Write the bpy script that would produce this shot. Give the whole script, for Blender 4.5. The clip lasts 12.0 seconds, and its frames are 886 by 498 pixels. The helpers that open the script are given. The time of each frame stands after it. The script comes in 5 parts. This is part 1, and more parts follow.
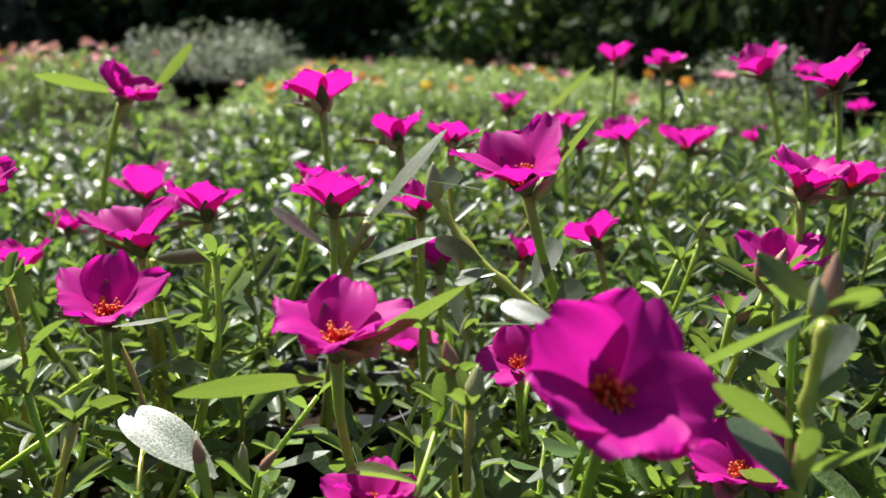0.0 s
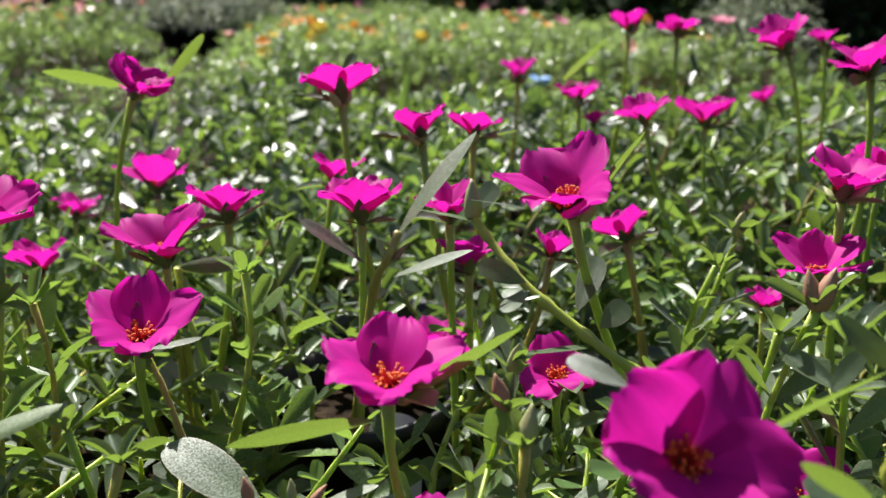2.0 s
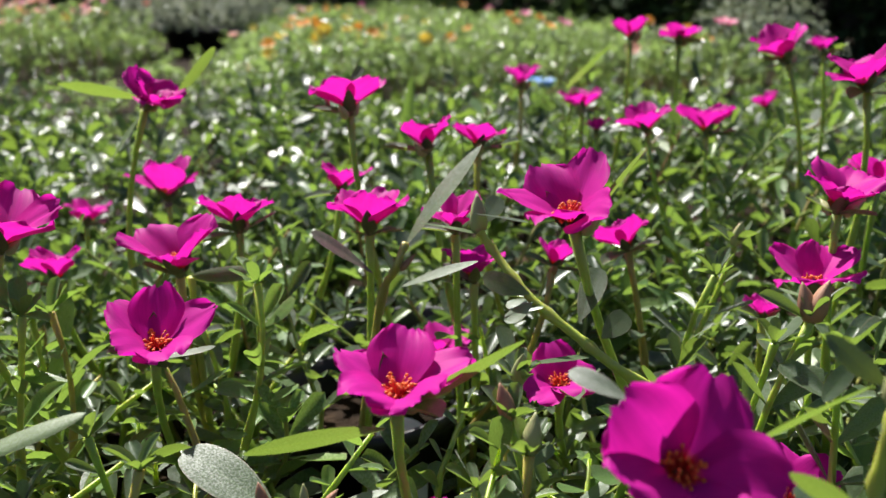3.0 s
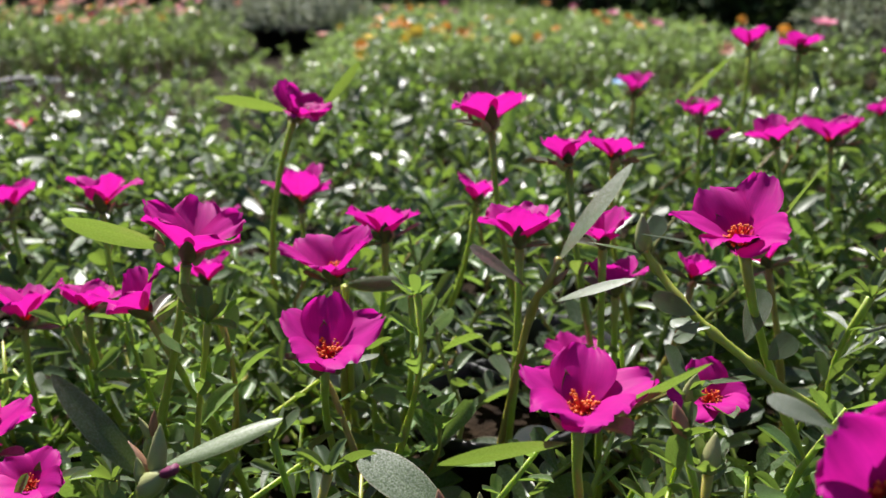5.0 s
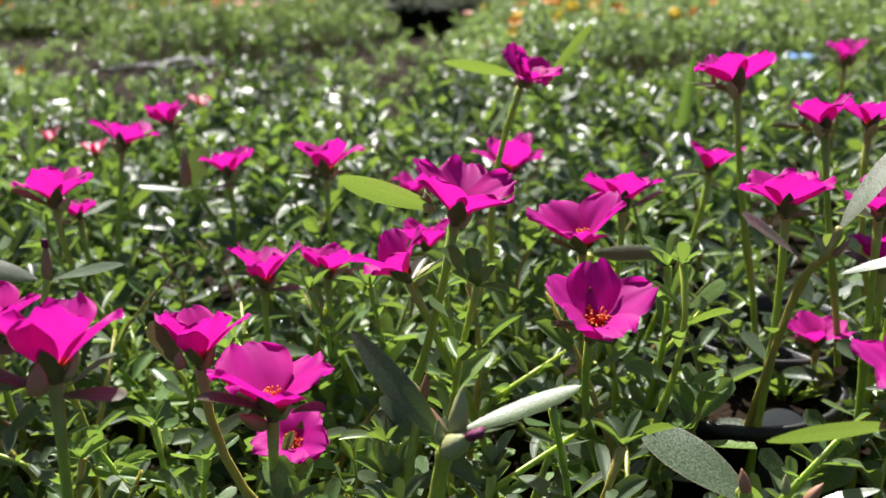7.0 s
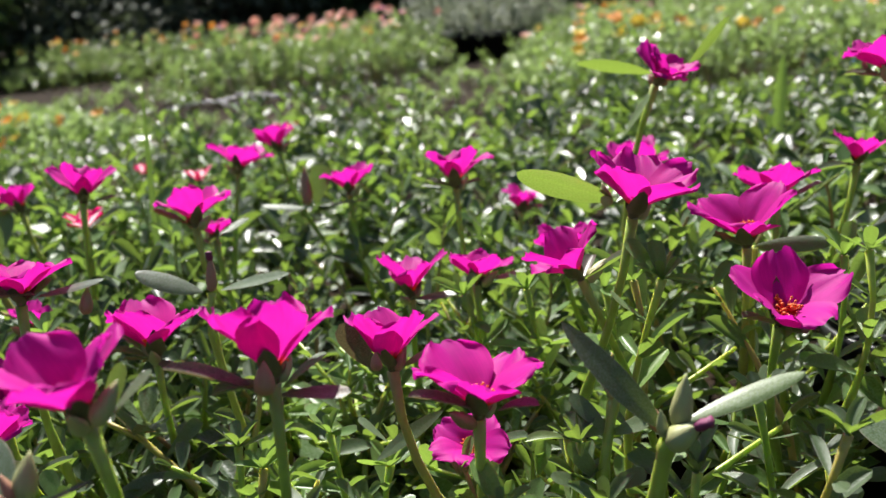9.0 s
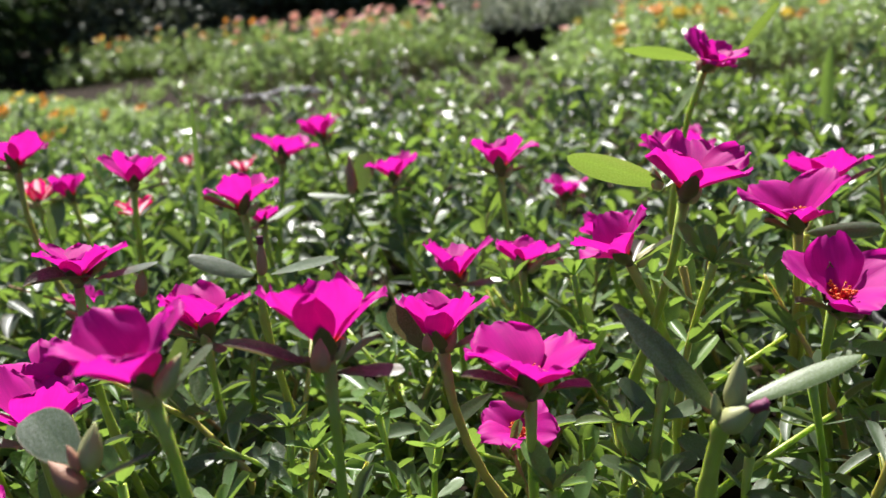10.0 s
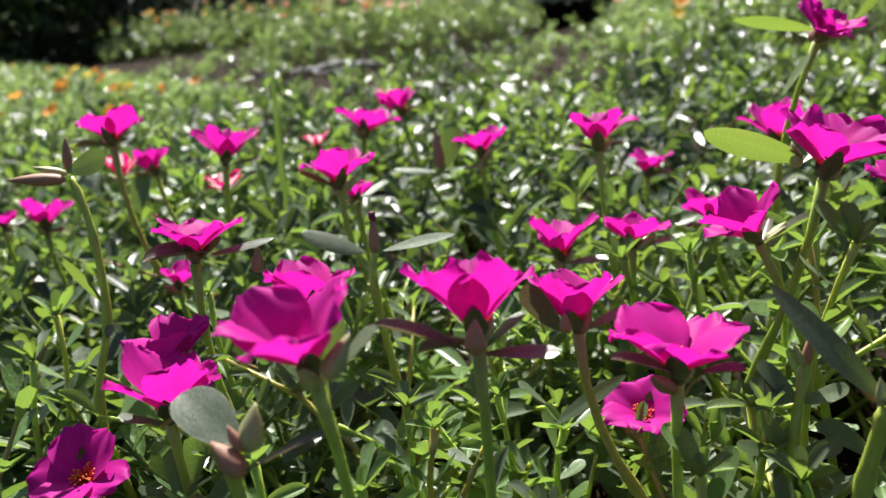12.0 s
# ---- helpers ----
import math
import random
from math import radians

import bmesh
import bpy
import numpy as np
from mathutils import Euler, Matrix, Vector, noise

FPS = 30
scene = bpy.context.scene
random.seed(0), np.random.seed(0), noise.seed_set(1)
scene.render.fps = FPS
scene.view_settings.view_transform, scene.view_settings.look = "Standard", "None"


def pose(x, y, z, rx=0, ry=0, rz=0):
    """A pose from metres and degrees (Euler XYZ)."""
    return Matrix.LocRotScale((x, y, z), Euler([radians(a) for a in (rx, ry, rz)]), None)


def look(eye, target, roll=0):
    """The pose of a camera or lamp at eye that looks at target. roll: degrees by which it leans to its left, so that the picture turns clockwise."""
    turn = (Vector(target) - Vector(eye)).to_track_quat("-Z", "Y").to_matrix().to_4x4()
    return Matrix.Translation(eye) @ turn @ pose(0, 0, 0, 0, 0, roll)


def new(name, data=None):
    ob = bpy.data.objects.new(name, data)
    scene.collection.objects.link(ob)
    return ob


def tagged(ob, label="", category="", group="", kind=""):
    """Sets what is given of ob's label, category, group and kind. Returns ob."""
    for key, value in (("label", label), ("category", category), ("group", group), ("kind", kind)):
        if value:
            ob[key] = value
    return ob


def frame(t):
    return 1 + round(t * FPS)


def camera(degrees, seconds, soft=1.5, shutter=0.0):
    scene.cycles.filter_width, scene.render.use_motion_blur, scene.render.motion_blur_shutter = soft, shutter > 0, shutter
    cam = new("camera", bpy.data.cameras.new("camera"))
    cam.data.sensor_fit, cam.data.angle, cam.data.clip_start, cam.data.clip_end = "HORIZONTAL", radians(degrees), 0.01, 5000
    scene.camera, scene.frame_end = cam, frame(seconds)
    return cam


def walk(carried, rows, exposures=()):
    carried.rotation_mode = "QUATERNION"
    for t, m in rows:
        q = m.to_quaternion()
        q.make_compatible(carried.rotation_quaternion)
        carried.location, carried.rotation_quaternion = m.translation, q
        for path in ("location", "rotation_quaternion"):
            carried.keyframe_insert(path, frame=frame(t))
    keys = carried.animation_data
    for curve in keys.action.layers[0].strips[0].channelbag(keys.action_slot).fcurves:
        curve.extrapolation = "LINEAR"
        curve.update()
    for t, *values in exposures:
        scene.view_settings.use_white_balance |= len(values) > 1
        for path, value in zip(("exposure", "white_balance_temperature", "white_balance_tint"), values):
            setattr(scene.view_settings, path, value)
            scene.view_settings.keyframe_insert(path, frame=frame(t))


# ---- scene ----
cam = camera(52.9, 12.0)
METRES, EYE, TILT, LEAN, TURN = 0.22, 0.22, -13.0, 0.0, 0.0
ROWS = [
    (0.0, 0.0, 0.0, 0.0, 0.0, 0.0, -0.0),
    (0.5, -0.0213, -0.0172, 0.0558, -0.06, -0.69, 0.52),
    (1.0, -0.0414, -0.0049, 0.0919, -0.36, -1.93, 0.96),
    (1.5, -0.0545, 0.0188, 0.1069, -0.47, -3.21, 1.1),
    (2.0, -0.0701, 0.0338, 0.1141, -0.63, -3.82, 0.96),
    (2.5, -0.0642, 0.0121, 0.126, -0.65, -3.87, 1.05),
    (4.5, -0.1763, -0.0375, 0.1657, 2.53, -4.08, 0.3),
    (5.0, -0.2177, -0.0565, 0.1732, 4.2, -4.08, 0.24),
    (5.5, -0.2699, -0.0736, 0.1717, 6.11, -4.06, -0.15),
    (6.0, -0.3278, -0.0639, 0.1708, 7.99, -4.63, -0.32),
    (6.5, -0.3977, -0.0404, 0.1554, 10.05, -5.14, -0.44),
    (7.0, -0.4536, -0.0311, 0.1393, 12.16, -5.2, -0.25),
    (9.0, -0.6463, -0.0531, 0.0942, 15.29, -3.38, 2.19),
    (9.5, -0.6537, -0.0503, 0.0837, 16.39, -3.46, 2.2),
    (10.0, -0.6638, -0.0662, 0.0775, 17.64, -3.58, 2.12),
    (10.5, -0.6712, -0.0647, 0.0667, 18.87, -3.52, 2.27),
    (11.0, -0.7019, -0.0595, 0.0619, 19.6, -3.4, 2.3),
    (11.5, -0.7341, -0.0785, 0.0727, 20.02, -3.73, 2.15),
    (12.0, -0.7955, -0.0782, 0.0852, 20.17, -5.17, 2.0),
]
EXPOSURE = [(0.0, 1.32), (1.5, 1.26), (2.5, 1.24), (4.5, 1.22), (5.0, 1.07), (5.5, 1.20), (7.0, 1.24), (9.0, 1.30), (12.0, 1.34)]
walk(cam, [(t, pose(0, 0, EYE, TILT, LEAN, TURN) @ pose(METRES * x, METRES * y, METRES * z, 90 + pitch, roll, yaw)) for t, x, y, z, yaw, pitch, roll in ROWS], EXPOSURE)
cam.data.dof.use_dof = True
cam.data.dof.focus_distance, cam.data.dof.aperture_fstop = 0.29, 14.5

# ---- light: clear sky, high sun ahead of the camera ----
SUN_EL, SUN_AZ = 51.0, -22.0   # azimuth from straight ahead, plus is to the right
world = bpy.data.worlds.new("sky")
scene.world = world
world.use_nodes = True
wn = world.node_tree
sky = wn.nodes.new("ShaderNodeTexSky")
sky.sky_type, sky.sun_disc = "NISHITA", False
sky.sun_elevation, sky.sun_rotation = radians(SUN_EL), radians(SUN_AZ)
wn.links.new(sky.outputs[0], wn.nodes["Background"].inputs[0])
wn.nodes["Background"].inputs[1].default_value = 0.05
lamp = bpy.data.lights.new("sun", "SUN")
lamp.energy, lamp.angle, lamp.color = 5.0, radians(0.53), (1.0, 0.965, 0.92)
sun = new("sun", lamp)
toward = Vector((math.sin(radians(SUN_AZ)) * math.cos(radians(SUN_EL)), math.cos(radians(SUN_AZ)) * math.cos(radians(SUN_EL)), math.sin(radians(SUN_EL))))
sun.matrix_world = look(toward * 20, (0, 0, 0))


# ---- materials ----
def material(name):
    m = bpy.data.materials.new(name)
    m.use_nodes = True
    t = m.node_tree
    return m, t, t.nodes["Principled BSDF"], t.nodes["Material Output"]


def ramp(t, fac, *stops):
    r = t.nodes.new("ShaderNodeValToRGB")
    while len(r.color_ramp.elements) < len(stops):
        r.color_ramp.elements.new(0.5)
    for e, (p, c) in zip(r.color_ramp.elements, stops):
        e.position, e.color = p, (*c, 1)
    t.links.new(fac, r.inputs[0])
    return r.outputs[0]


def noise_tex(t, scale, detail=3.0, stretch=None, space="Object"):
    n = t.nodes.new("ShaderNodeTexNoise")
    n.inputs["Scale"].default_value, n.inputs["Detail"].default_value = scale, detail
    c = t.nodes.new("ShaderNodeTexCoord")
    if stretch:
        mp = t.nodes.new("ShaderNodeMapping")
        mp.inputs["Scale"].default_value = stretch
        t.links.new(c.outputs[space], mp.inputs[0])
        t.links.new(mp.outputs[0], n.inputs[0])
    else:
        t.links.new(c.outputs[space], n.inputs[0])
    return n.outputs[0]


def mixed(t, fac, a, b, how="MIX"):
    n = t.nodes.new("ShaderNodeMix")
    n.data_type, n.blend_type = "RGBA", how
    for i, v in ((0, fac), (6, a), (7, b)):
        if isinstance(v, (int, float)):
            n.inputs[i].default_value = v
        elif isinstance(v, tuple):
            n.inputs[i].default_value = (*v, 1)
        else:
            t.links.new(v, n.inputs[i])
    return n.outputs[2]


def maths(t, op, a, b=0.0):
    n = t.nodes.new("ShaderNodeMath")
    n.operation = op
    for i, v in enumerate((a, b)):
        if isinstance(v, (int, float)):
            n.inputs[i].default_value = v
        else:
            t.links.new(v, n.inputs[i])
    return n.outputs[0]


def uv_axes(t):
    c = t.nodes.new("ShaderNodeTexCoord")
    s = t.nodes.new("ShaderNodeSeparateXYZ")
    t.links.new(c.outputs["UV"], s.inputs[0])
    return s.outputs[0], s.outputs[1]


def bump(t, b, height, strength, distance):
    n = t.nodes.new("ShaderNodeBump")
    n.inputs["Strength"].default_value, n.inputs["Distance"].default_value = strength, distance
    t.links.new(height, n.inputs["Height"])
    t.links.new(n.outputs[0], b.inputs["Normal"])
    return n.outputs[0]


def thin(t, b, out, colour, share, normal=None):
    """Lets light through a leaf or petal."""
    tr = t.nodes.new("ShaderNodeBsdfTranslucent")
    mx = t.nodes.new("ShaderNodeMixShader")
    mx.inputs[0].default_value = share
    t.links.new(colour, tr.inputs[0])
    if normal:
        t.links.new(normal, tr.inputs["Normal"])
    t.links.new(b.outputs[0], mx.inputs[1])
    t.links.new(tr.outputs[0], mx.inputs[2])
    t.links.new(mx.outputs[0], out.inputs[0])


def chance(t, island):
    if island:
        return t.nodes.new("ShaderNodeNewGeometry").outputs["Random Per Island"]
    return t.nodes.new("ShaderNodeObjectInfo").outputs["Random"]


def leaf_material(name, island, dark, mid, fresh, glow, rough=0.38, share=0.42, gloss=0.7, velvet=0.10, fine=1.0):
    m, t, b, out = material(name)
    r = chance(t, island)
    base = ramp(t, r, (0.0, dark), (0.5, mid), (0.82, mid), (1.0, fresh))
    u, v = uv_axes(t)
    side = maths(t, "ABSOLUTE", maths(t, "SUBTRACT", v, 0.5))
    mott = noise_tex(t, 32 * fine, 5)
    speck = noise_tex(t, 1.0, 2, (60 * fine, 25 * fine, 60 * fine))
    base = mixed(t, 0.55, base, ramp(t, mott, (0.38, (0.5, 0.56, 0.48)), (0.62, (1.45, 1.4, 1.35))), "MULTIPLY")
    base = mixed(t, 0.6, base, ramp(t, speck, (0.38, (0.60, 0.66, 0.61)), (0.64, (1.6, 1.52, 1.55))), "MULTIPLY")
    rib = ramp(t, side, (0.0, (1.22, 1.25, 1.05)), (0.05, (1, 1, 1)))
    base = mixed(t, 0.4, base, rib, "MULTIPLY")
    edge = ramp(t, side, (0.455, (0, 0, 0)), (0.5, (1, 1, 1)))
    base = mixed(t, maths(t, "MULTIPLY", edge, 0.5), base, (0.36, 0.27, 0.20))
    t.links.new(base, b.inputs["Base Color"])
    rr = ramp(t, mott, (0.3, (rough - 0.04,) * 3), (0.7, (rough + 0.18,) * 3))
    t.links.new(rr, b.inputs["Roughness"])
    t.links.new(ramp(t, speck, (0.40, (gloss * 0.3,) * 3), (0.62, (min(gloss * 1.1, 1.0),) * 3)), b.inputs["Specular IOR Level"])
    t.links.new(ramp(t, speck, (0.42, (velvet * 0.2,) * 3), (0.62, (velvet * 1.6,) * 3)), b.inputs["Sheen Weight"])
    b.inputs["Sheen Roughness"].default_value = 0.4
    b.inputs["Coat Weight"].default_value, b.inputs["Coat Roughness"].default_value = gloss * 0.42, 0.27
    nm = bump(t, b, speck, 0.2, 0.0005)
    g = ramp(t, r, (0.0, tuple(c * 0.75 for c in glow)), (1.0, glow))
    g = mixed(t, 0.5, g, rib, "MULTIPLY")
    thin(t, b, out, g, share, nm)
    return m


LEAF = leaf_material("purslane_leaf", False, (0.040, 0.066, 0.034), (0.074, 0.118, 0.052), (0.145, 0.222, 0.056), (0.250, 0.375, 0.050), rough=0.42, share=0.38, gloss=0.90, velvet=0.16)
LEAF_FRESH = leaf_material("young_purslane_leaf", False, (0.075, 0.145, 0.046), (0.115, 0.205, 0.056), (0.170, 0.275, 0.062), (0.290, 0.450, 0.065), rough=0.38, share=0.38, gloss=0.6)
LEAF_MASS = leaf_material("purslane_leaf_mass", True, (0.036, 0.062, 0.030), (0.074, 0.120, 0.048), (0.150, 0.230, 0.056), (0.255, 0.385, 0.050), rough=0.39, share=0.36, gloss=0.58, velvet=0.13, fine=25.0)
LEAF_FRESH_MASS = leaf_material("young_purslane_leaf_mass", True, (0.068, 0.130, 0.042), (0.105, 0.190, 0.054), (0.155, 0.250, 0.060), (0.270, 0.425, 0.065), rough=0.36, share=0.36, gloss=0.6, fine=25.0)
# blue-green shoots, coloured darker still to add shade contrast in the bed
LEAF_DARK_MASS = leaf_material("shaded_purslane_leaf_mass", True, (0.020, 0.038, 0.022), (0.040, 0.068, 0.034), (0.066, 0.106, 0.046), (0.140, 0.230, 0.040), rough=0.36, share=0.30, gloss=0.50, fine=25.0)
LEAF_BROWN = leaf_material("bronzed_leaf", False, (0.075, 0.06, 0.042), (0.09, 0.085, 0.055), (0.10, 0.12, 0.06), (0.20, 0.16, 0.06), share=0.2)
LEAF_FAR = leaf_material("needle_leaf", True, (0.07, 0.11, 0.055), (0.145, 0.215, 0.10), (0.27, 0.37, 0.15), (0.38, 0.54, 0.14), rough=0.34, share=0.38, gloss=0.8, fine=40.0)
# near-black and matte: the deep shade is put into this leaf colour
LEAF_TREE_SHADED = leaf_material("shaded_shrub_leaf", True, (0.022, 0.036, 0.020), (0.040, 0.066, 0.028), (0.08, 0.13, 0.04), (0.08, 0.14, 0.03), rough=0.75, share=0.12, gloss=0.05, velvet=0.0, fine=3.0)
# dull grey-green with half shade in its colour, for dim bushes
LEAF_DIM = leaf_material("dim_leaf", True, (0.06, 0.072, 0.052), (0.10, 0.12, 0.085), (0.16, 0.18, 0.13), (0.14, 0.18, 0.08), rough=0.6, share=0.15, gloss=0.2, velvet=0.1, fine=40.0)
LEAF_SILVER = leaf_material("silver_leaf", True, (0.13, 0.15, 0.11), (0.22, 0.25, 0.18), (0.32, 0.35, 0.25), (0.26, 0.30, 0.18), rough=0.6, share=0.25, gloss=0.2, velvet=0.1, fine=40.0)


def petal_material(name, inner, rim, base_tone, stripe=None):
    m, t, b, out = material(name)
    u, v = uv_axes(t)
    r = chance(t, False)
    c = ramp(t, u, (0.0, base_tone), (0.09, base_tone), (0.21, inner), (0.85, inner), (1.0, rim))
    if stripe:
        band = ramp(t, maths(t, "ABSOLUTE", maths(t, "SUBTRACT", v, 0.5)), (0.10, stripe), (0.2, inner))
        c = mixed(t, 0.85, c, band)
    vein = noise_tex(t, 1.0, 4, (2.0, 30, 1), "UV")
    c = mixed(t, 0.32, c, ramp(t, vein, (0.30, (0.72, 0.55, 0.74)), (0.62, (1.1, 1.1, 1.1))), "MULTIPLY")
    blotch = noise_tex(t, 7, 3)
    c = mixed(t, 0.35, c, ramp(t, blotch, (0.3, (0.75, 0.7, 0.78)), (0.7, (1.1, 1.1, 1.1))), "MULTIPLY")
    c = mixed(t, 0.25, c, ramp(t, r, (0.0, (0.8, 0.7, 0.85)), (1.0, (1.15, 1.1, 1.1))), "MULTIPLY")
    t.links.new(c, b.inputs["Base Color"])
    b.inputs["Roughness"].default_value = 0.55
    b.inputs["Specular IOR Level"].default_value = 0.12
    b.inputs["Sheen Weight"].default_value = 0.03
    nm = bump(t, b, vein, 0.12, 0.0004)
    thin(t, b, out, c, 0.49, nm)
    return m


PETAL = petal_material("magenta_petal", (0.64, 0.014, 0.34), (0.56, 0.010, 0.32), (0.80, 0.10, 0.02))
PETAL_STRIPED = petal_material("striped_petal", (0.72, 0.010, 0.16), (0.7, 0.02, 0.2), (0.7, 0.10, 0.05), (0.85, 0.70, 0.66))


def plain(name, lo, hi, rough, scale=300, spec=0.4, bumpy=0.2, metal=0.0):
    m, t, b, out = material(name)
    r = chance(t, False)
    c = ramp(t, noise_tex(t, scale, 4), (0.3, lo), (0.7, hi))
    c = mixed(t, 0.4, c, ramp(t, r, (0.0, (0.75, 0.75, 0.75)), (1.0, (1.2, 1.2, 1.2))), "MULTIPLY")
    t.links.new(c, b.inputs["Base Color"])
    b.inputs["Roughness"].default_value, b.inputs["Specular IOR Level"].default_value = rough, spec
    b.inputs["Metallic"].default_value = metal
    bump(t, b, noise_tex(t, scale * 3, 3), bumpy, 0.0008)
    return m


def stem_material(name, island):
    m, t, b, out = material(name)
    r = chance(t, island)
    c = ramp(t, r, (0.0, (0.16, 0.22, 0.04)), (0.7, (0.25, 0.31, 0.06)), (1.0, (0.30, 0.16, 0.07))) if island else ramp(t, r, (0.0, (0.22, 0.29, 0.055)), (0.65, (0.30, 0.37, 0.07)), (0.88, (0.34, 0.34, 0.08)), (1.0, (0.31, 0.23, 0.09)))
    c = mixed(t, 0.4, c, ramp(t, noise_tex(t, 220, 3), (0.3, (0.7, 0.72, 0.7)), (0.7, (1.2, 1.2, 1.2))), "MULTIPLY")
    t.links.new(c, b.inputs["Base Color"])
    b.inputs["Roughness"].default_value = 0.42
    b.inputs["Subsurface Weight"].default_value = 0.0 if island else 0.8
    b.inputs["Subsurface Radius"].default_value = (0.0034, 0.0040, 0.0010)
    b.inputs["Subsurface Scale"].default_value = 1.0
    bump(t, b, noise_tex(t, 700, 3), 0.2, 0.0004)
    return m


STEM, STEM_MASS = stem_material("green_stem", False), stem_material("green_stem_mass", True)
FILAMENT = plain("red_filament", (0.52, 0.03, 0.03), (0.70, 0.07, 0.03), 0.5, 9)
ANTHER = plain("orange_anther", (0.66, 0.09, 0.02), (0.78, 0.24, 0.03), 0.6, 9)
BUD = plain("green_bud", (0.26, 0.29, 0.11), (0.38, 0.38, 0.18), 0.45)
BUD_BROWN = plain("reddish_brown_bud", (0.26, 0.12, 0.075), (0.38, 0.21, 0.12), 0.5)
BUD_TIP = plain("wilted_petal", (0.10, 0.012, 0.05), (0.2, 0.02, 0.09), 0.6)
CALYX = plain("calyx_green", (0.085, 0.085, 0.035), (0.13, 0.12, 0.05), 0.45)
BLACK = plain("black_plastic", (0.010, 0.010, 0.011), (0.02, 0.02, 0.021), 0.42, 60)
WHITE = plain("white_plastic", (0.62, 0.64, 0.68), (0.72, 0.73, 0.76), 0.4, 40)
BLUE = plain("blue_plastic", (0.10, 0.23, 0.50), (0.14, 0.30, 0.60), 0.35, 60)
HOSE = plain("clear_hose", (0.42, 0.41, 0.41), (0.55, 0.54, 0.54), 0.4, 60)
BARK = plain("bark", (0.030, 0.022, 0.016), (0.07, 0.05, 0.035), 0.85, 20, 0.2, 0.8)


def tiny_petal(name, lo, hi):
    m = plain(name, lo, hi, 0.6)
    t = m.node_tree
    tone = t.nodes["Principled BSDF"].inputs["Base Color"].links[0].from_socket
    thin(t, t.nodes["Principled BSDF"], t.nodes["Material Output"], tone, 0.5)
    return m


FLOWER_TONES = [tiny_petal("peach_petal", (0.82, 0.36, 0.27), (0.88, 0.47, 0.36)), tiny_petal("orange_petal", (0.88, 0.33, 0.05), (0.92, 0.44, 0.07)),
                tiny_petal("yellow_petal", (0.88, 0.60, 0.05), (0.92, 0.68, 0.12)), tiny_petal("rose_petal", (0.78, 0.2, 0.36), (0.82, 0.3, 0.43))]


def soil_material():
    m, t, b, out = material("dark_soil")
    c = ramp(t, noise_tex(t, 40, 8), (0.3, (0.008, 0.005, 0.003)), (0.55, (0.022, 0.014, 0.008)), (0.75, (0.058, 0.037, 0.020)))
    c = mixed(t, 0.5, c, ramp(t, noise_tex(t, 1.2, 4), (0.35, (0.6, 0.6, 0.6)), (0.7, (1.3, 1.25, 1.2))), "MULTIPLY")
    t.links.new(c, b.inputs["Base Color"])
    b.inputs["Roughness"].default_value = 0.95
    b.inputs["Specular IOR Level"].default_value = 0.08
    bump(t, b, noise_tex(t, 90, 8), 0.9, 0.01)
    return m


SOIL = soil_material()


def woods_material():
    m, t, b, out = material("shaded_far_wood")
    # tones kept near black so the wall reads as shaded wood
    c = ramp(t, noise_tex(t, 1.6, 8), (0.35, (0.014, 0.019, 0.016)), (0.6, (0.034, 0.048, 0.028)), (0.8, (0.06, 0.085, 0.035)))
    t.links.new(c, b.inputs["Base Color"])
    b.inputs["Roughness"].default_value = 0.9
    b.inputs["Specular IOR Level"].default_value = 0.1
    bump(t, b, noise_tex(t, 3.0, 8), 1.0, 0.4)
    return m


WOODS = woods_material()


# ---- mesh helpers ----
def mesh_of(name, verts, faces, mats, uvs=None, smooth=True, slots=None):
    me = bpy.data.meshes.new(name)
    me.from_pydata([tuple(v) for v in verts], [], [tuple(f) for f in faces])
    for m in mats:
        me.materials.append(m)
    if uvs is not None:
        layer = me.uv_layers.new(name="UVMap")
        loops = np.array([i for f in faces for i in f])
        layer.data.foreach_set("uv", np.asarray(uvs, dtype=np.float32)[loops].ravel())
    if smooth:
        me.polygons.foreach_set("use_smooth", [True] * len(me.polygons))
    if slots is not None:
        me.polygons.foreach_set("material_index", slots)
    me.update()
    return me


def placed(name, me, parent, m, label=""):
    """One mesh object as a part of parent, at the world pose m."""
    ob = new(name, me)
    ob.parent = parent
    ob.matrix_basis = Matrix.Translation(-parent.location) @ m
    return tagged(ob, label)


def thing(name, x, y, z, label, category, group=""):
    ob = new(name)
    ob.empty_display_size = 0.01
    ob.location = (x, y, z)
    return tagged(ob, label, category, group)


def grid_faces(nu, nv):
    return [(i * (nv + 1) + j, (i + 1) * (nv + 1) + j, (i + 1) * (nv + 1) + j + 1, i * (nv + 1) + j + 1) for i in range(nu) for j in range(nv)]


def frame_of(at, along, up, length, width, thick=None):
    """A pose with x along, z near up, scaled."""
    x = Vector(along).normalized()
    y = Vector(up).cross(x)
    y = y.normalized() if y.length > 1e-4 else Vector((0, 1, 0))
    z = x.cross(y)
    m = Matrix((x * length, y * width, z * (thick or length))).transposed().to_4x4()
    m.translation = at
    return m


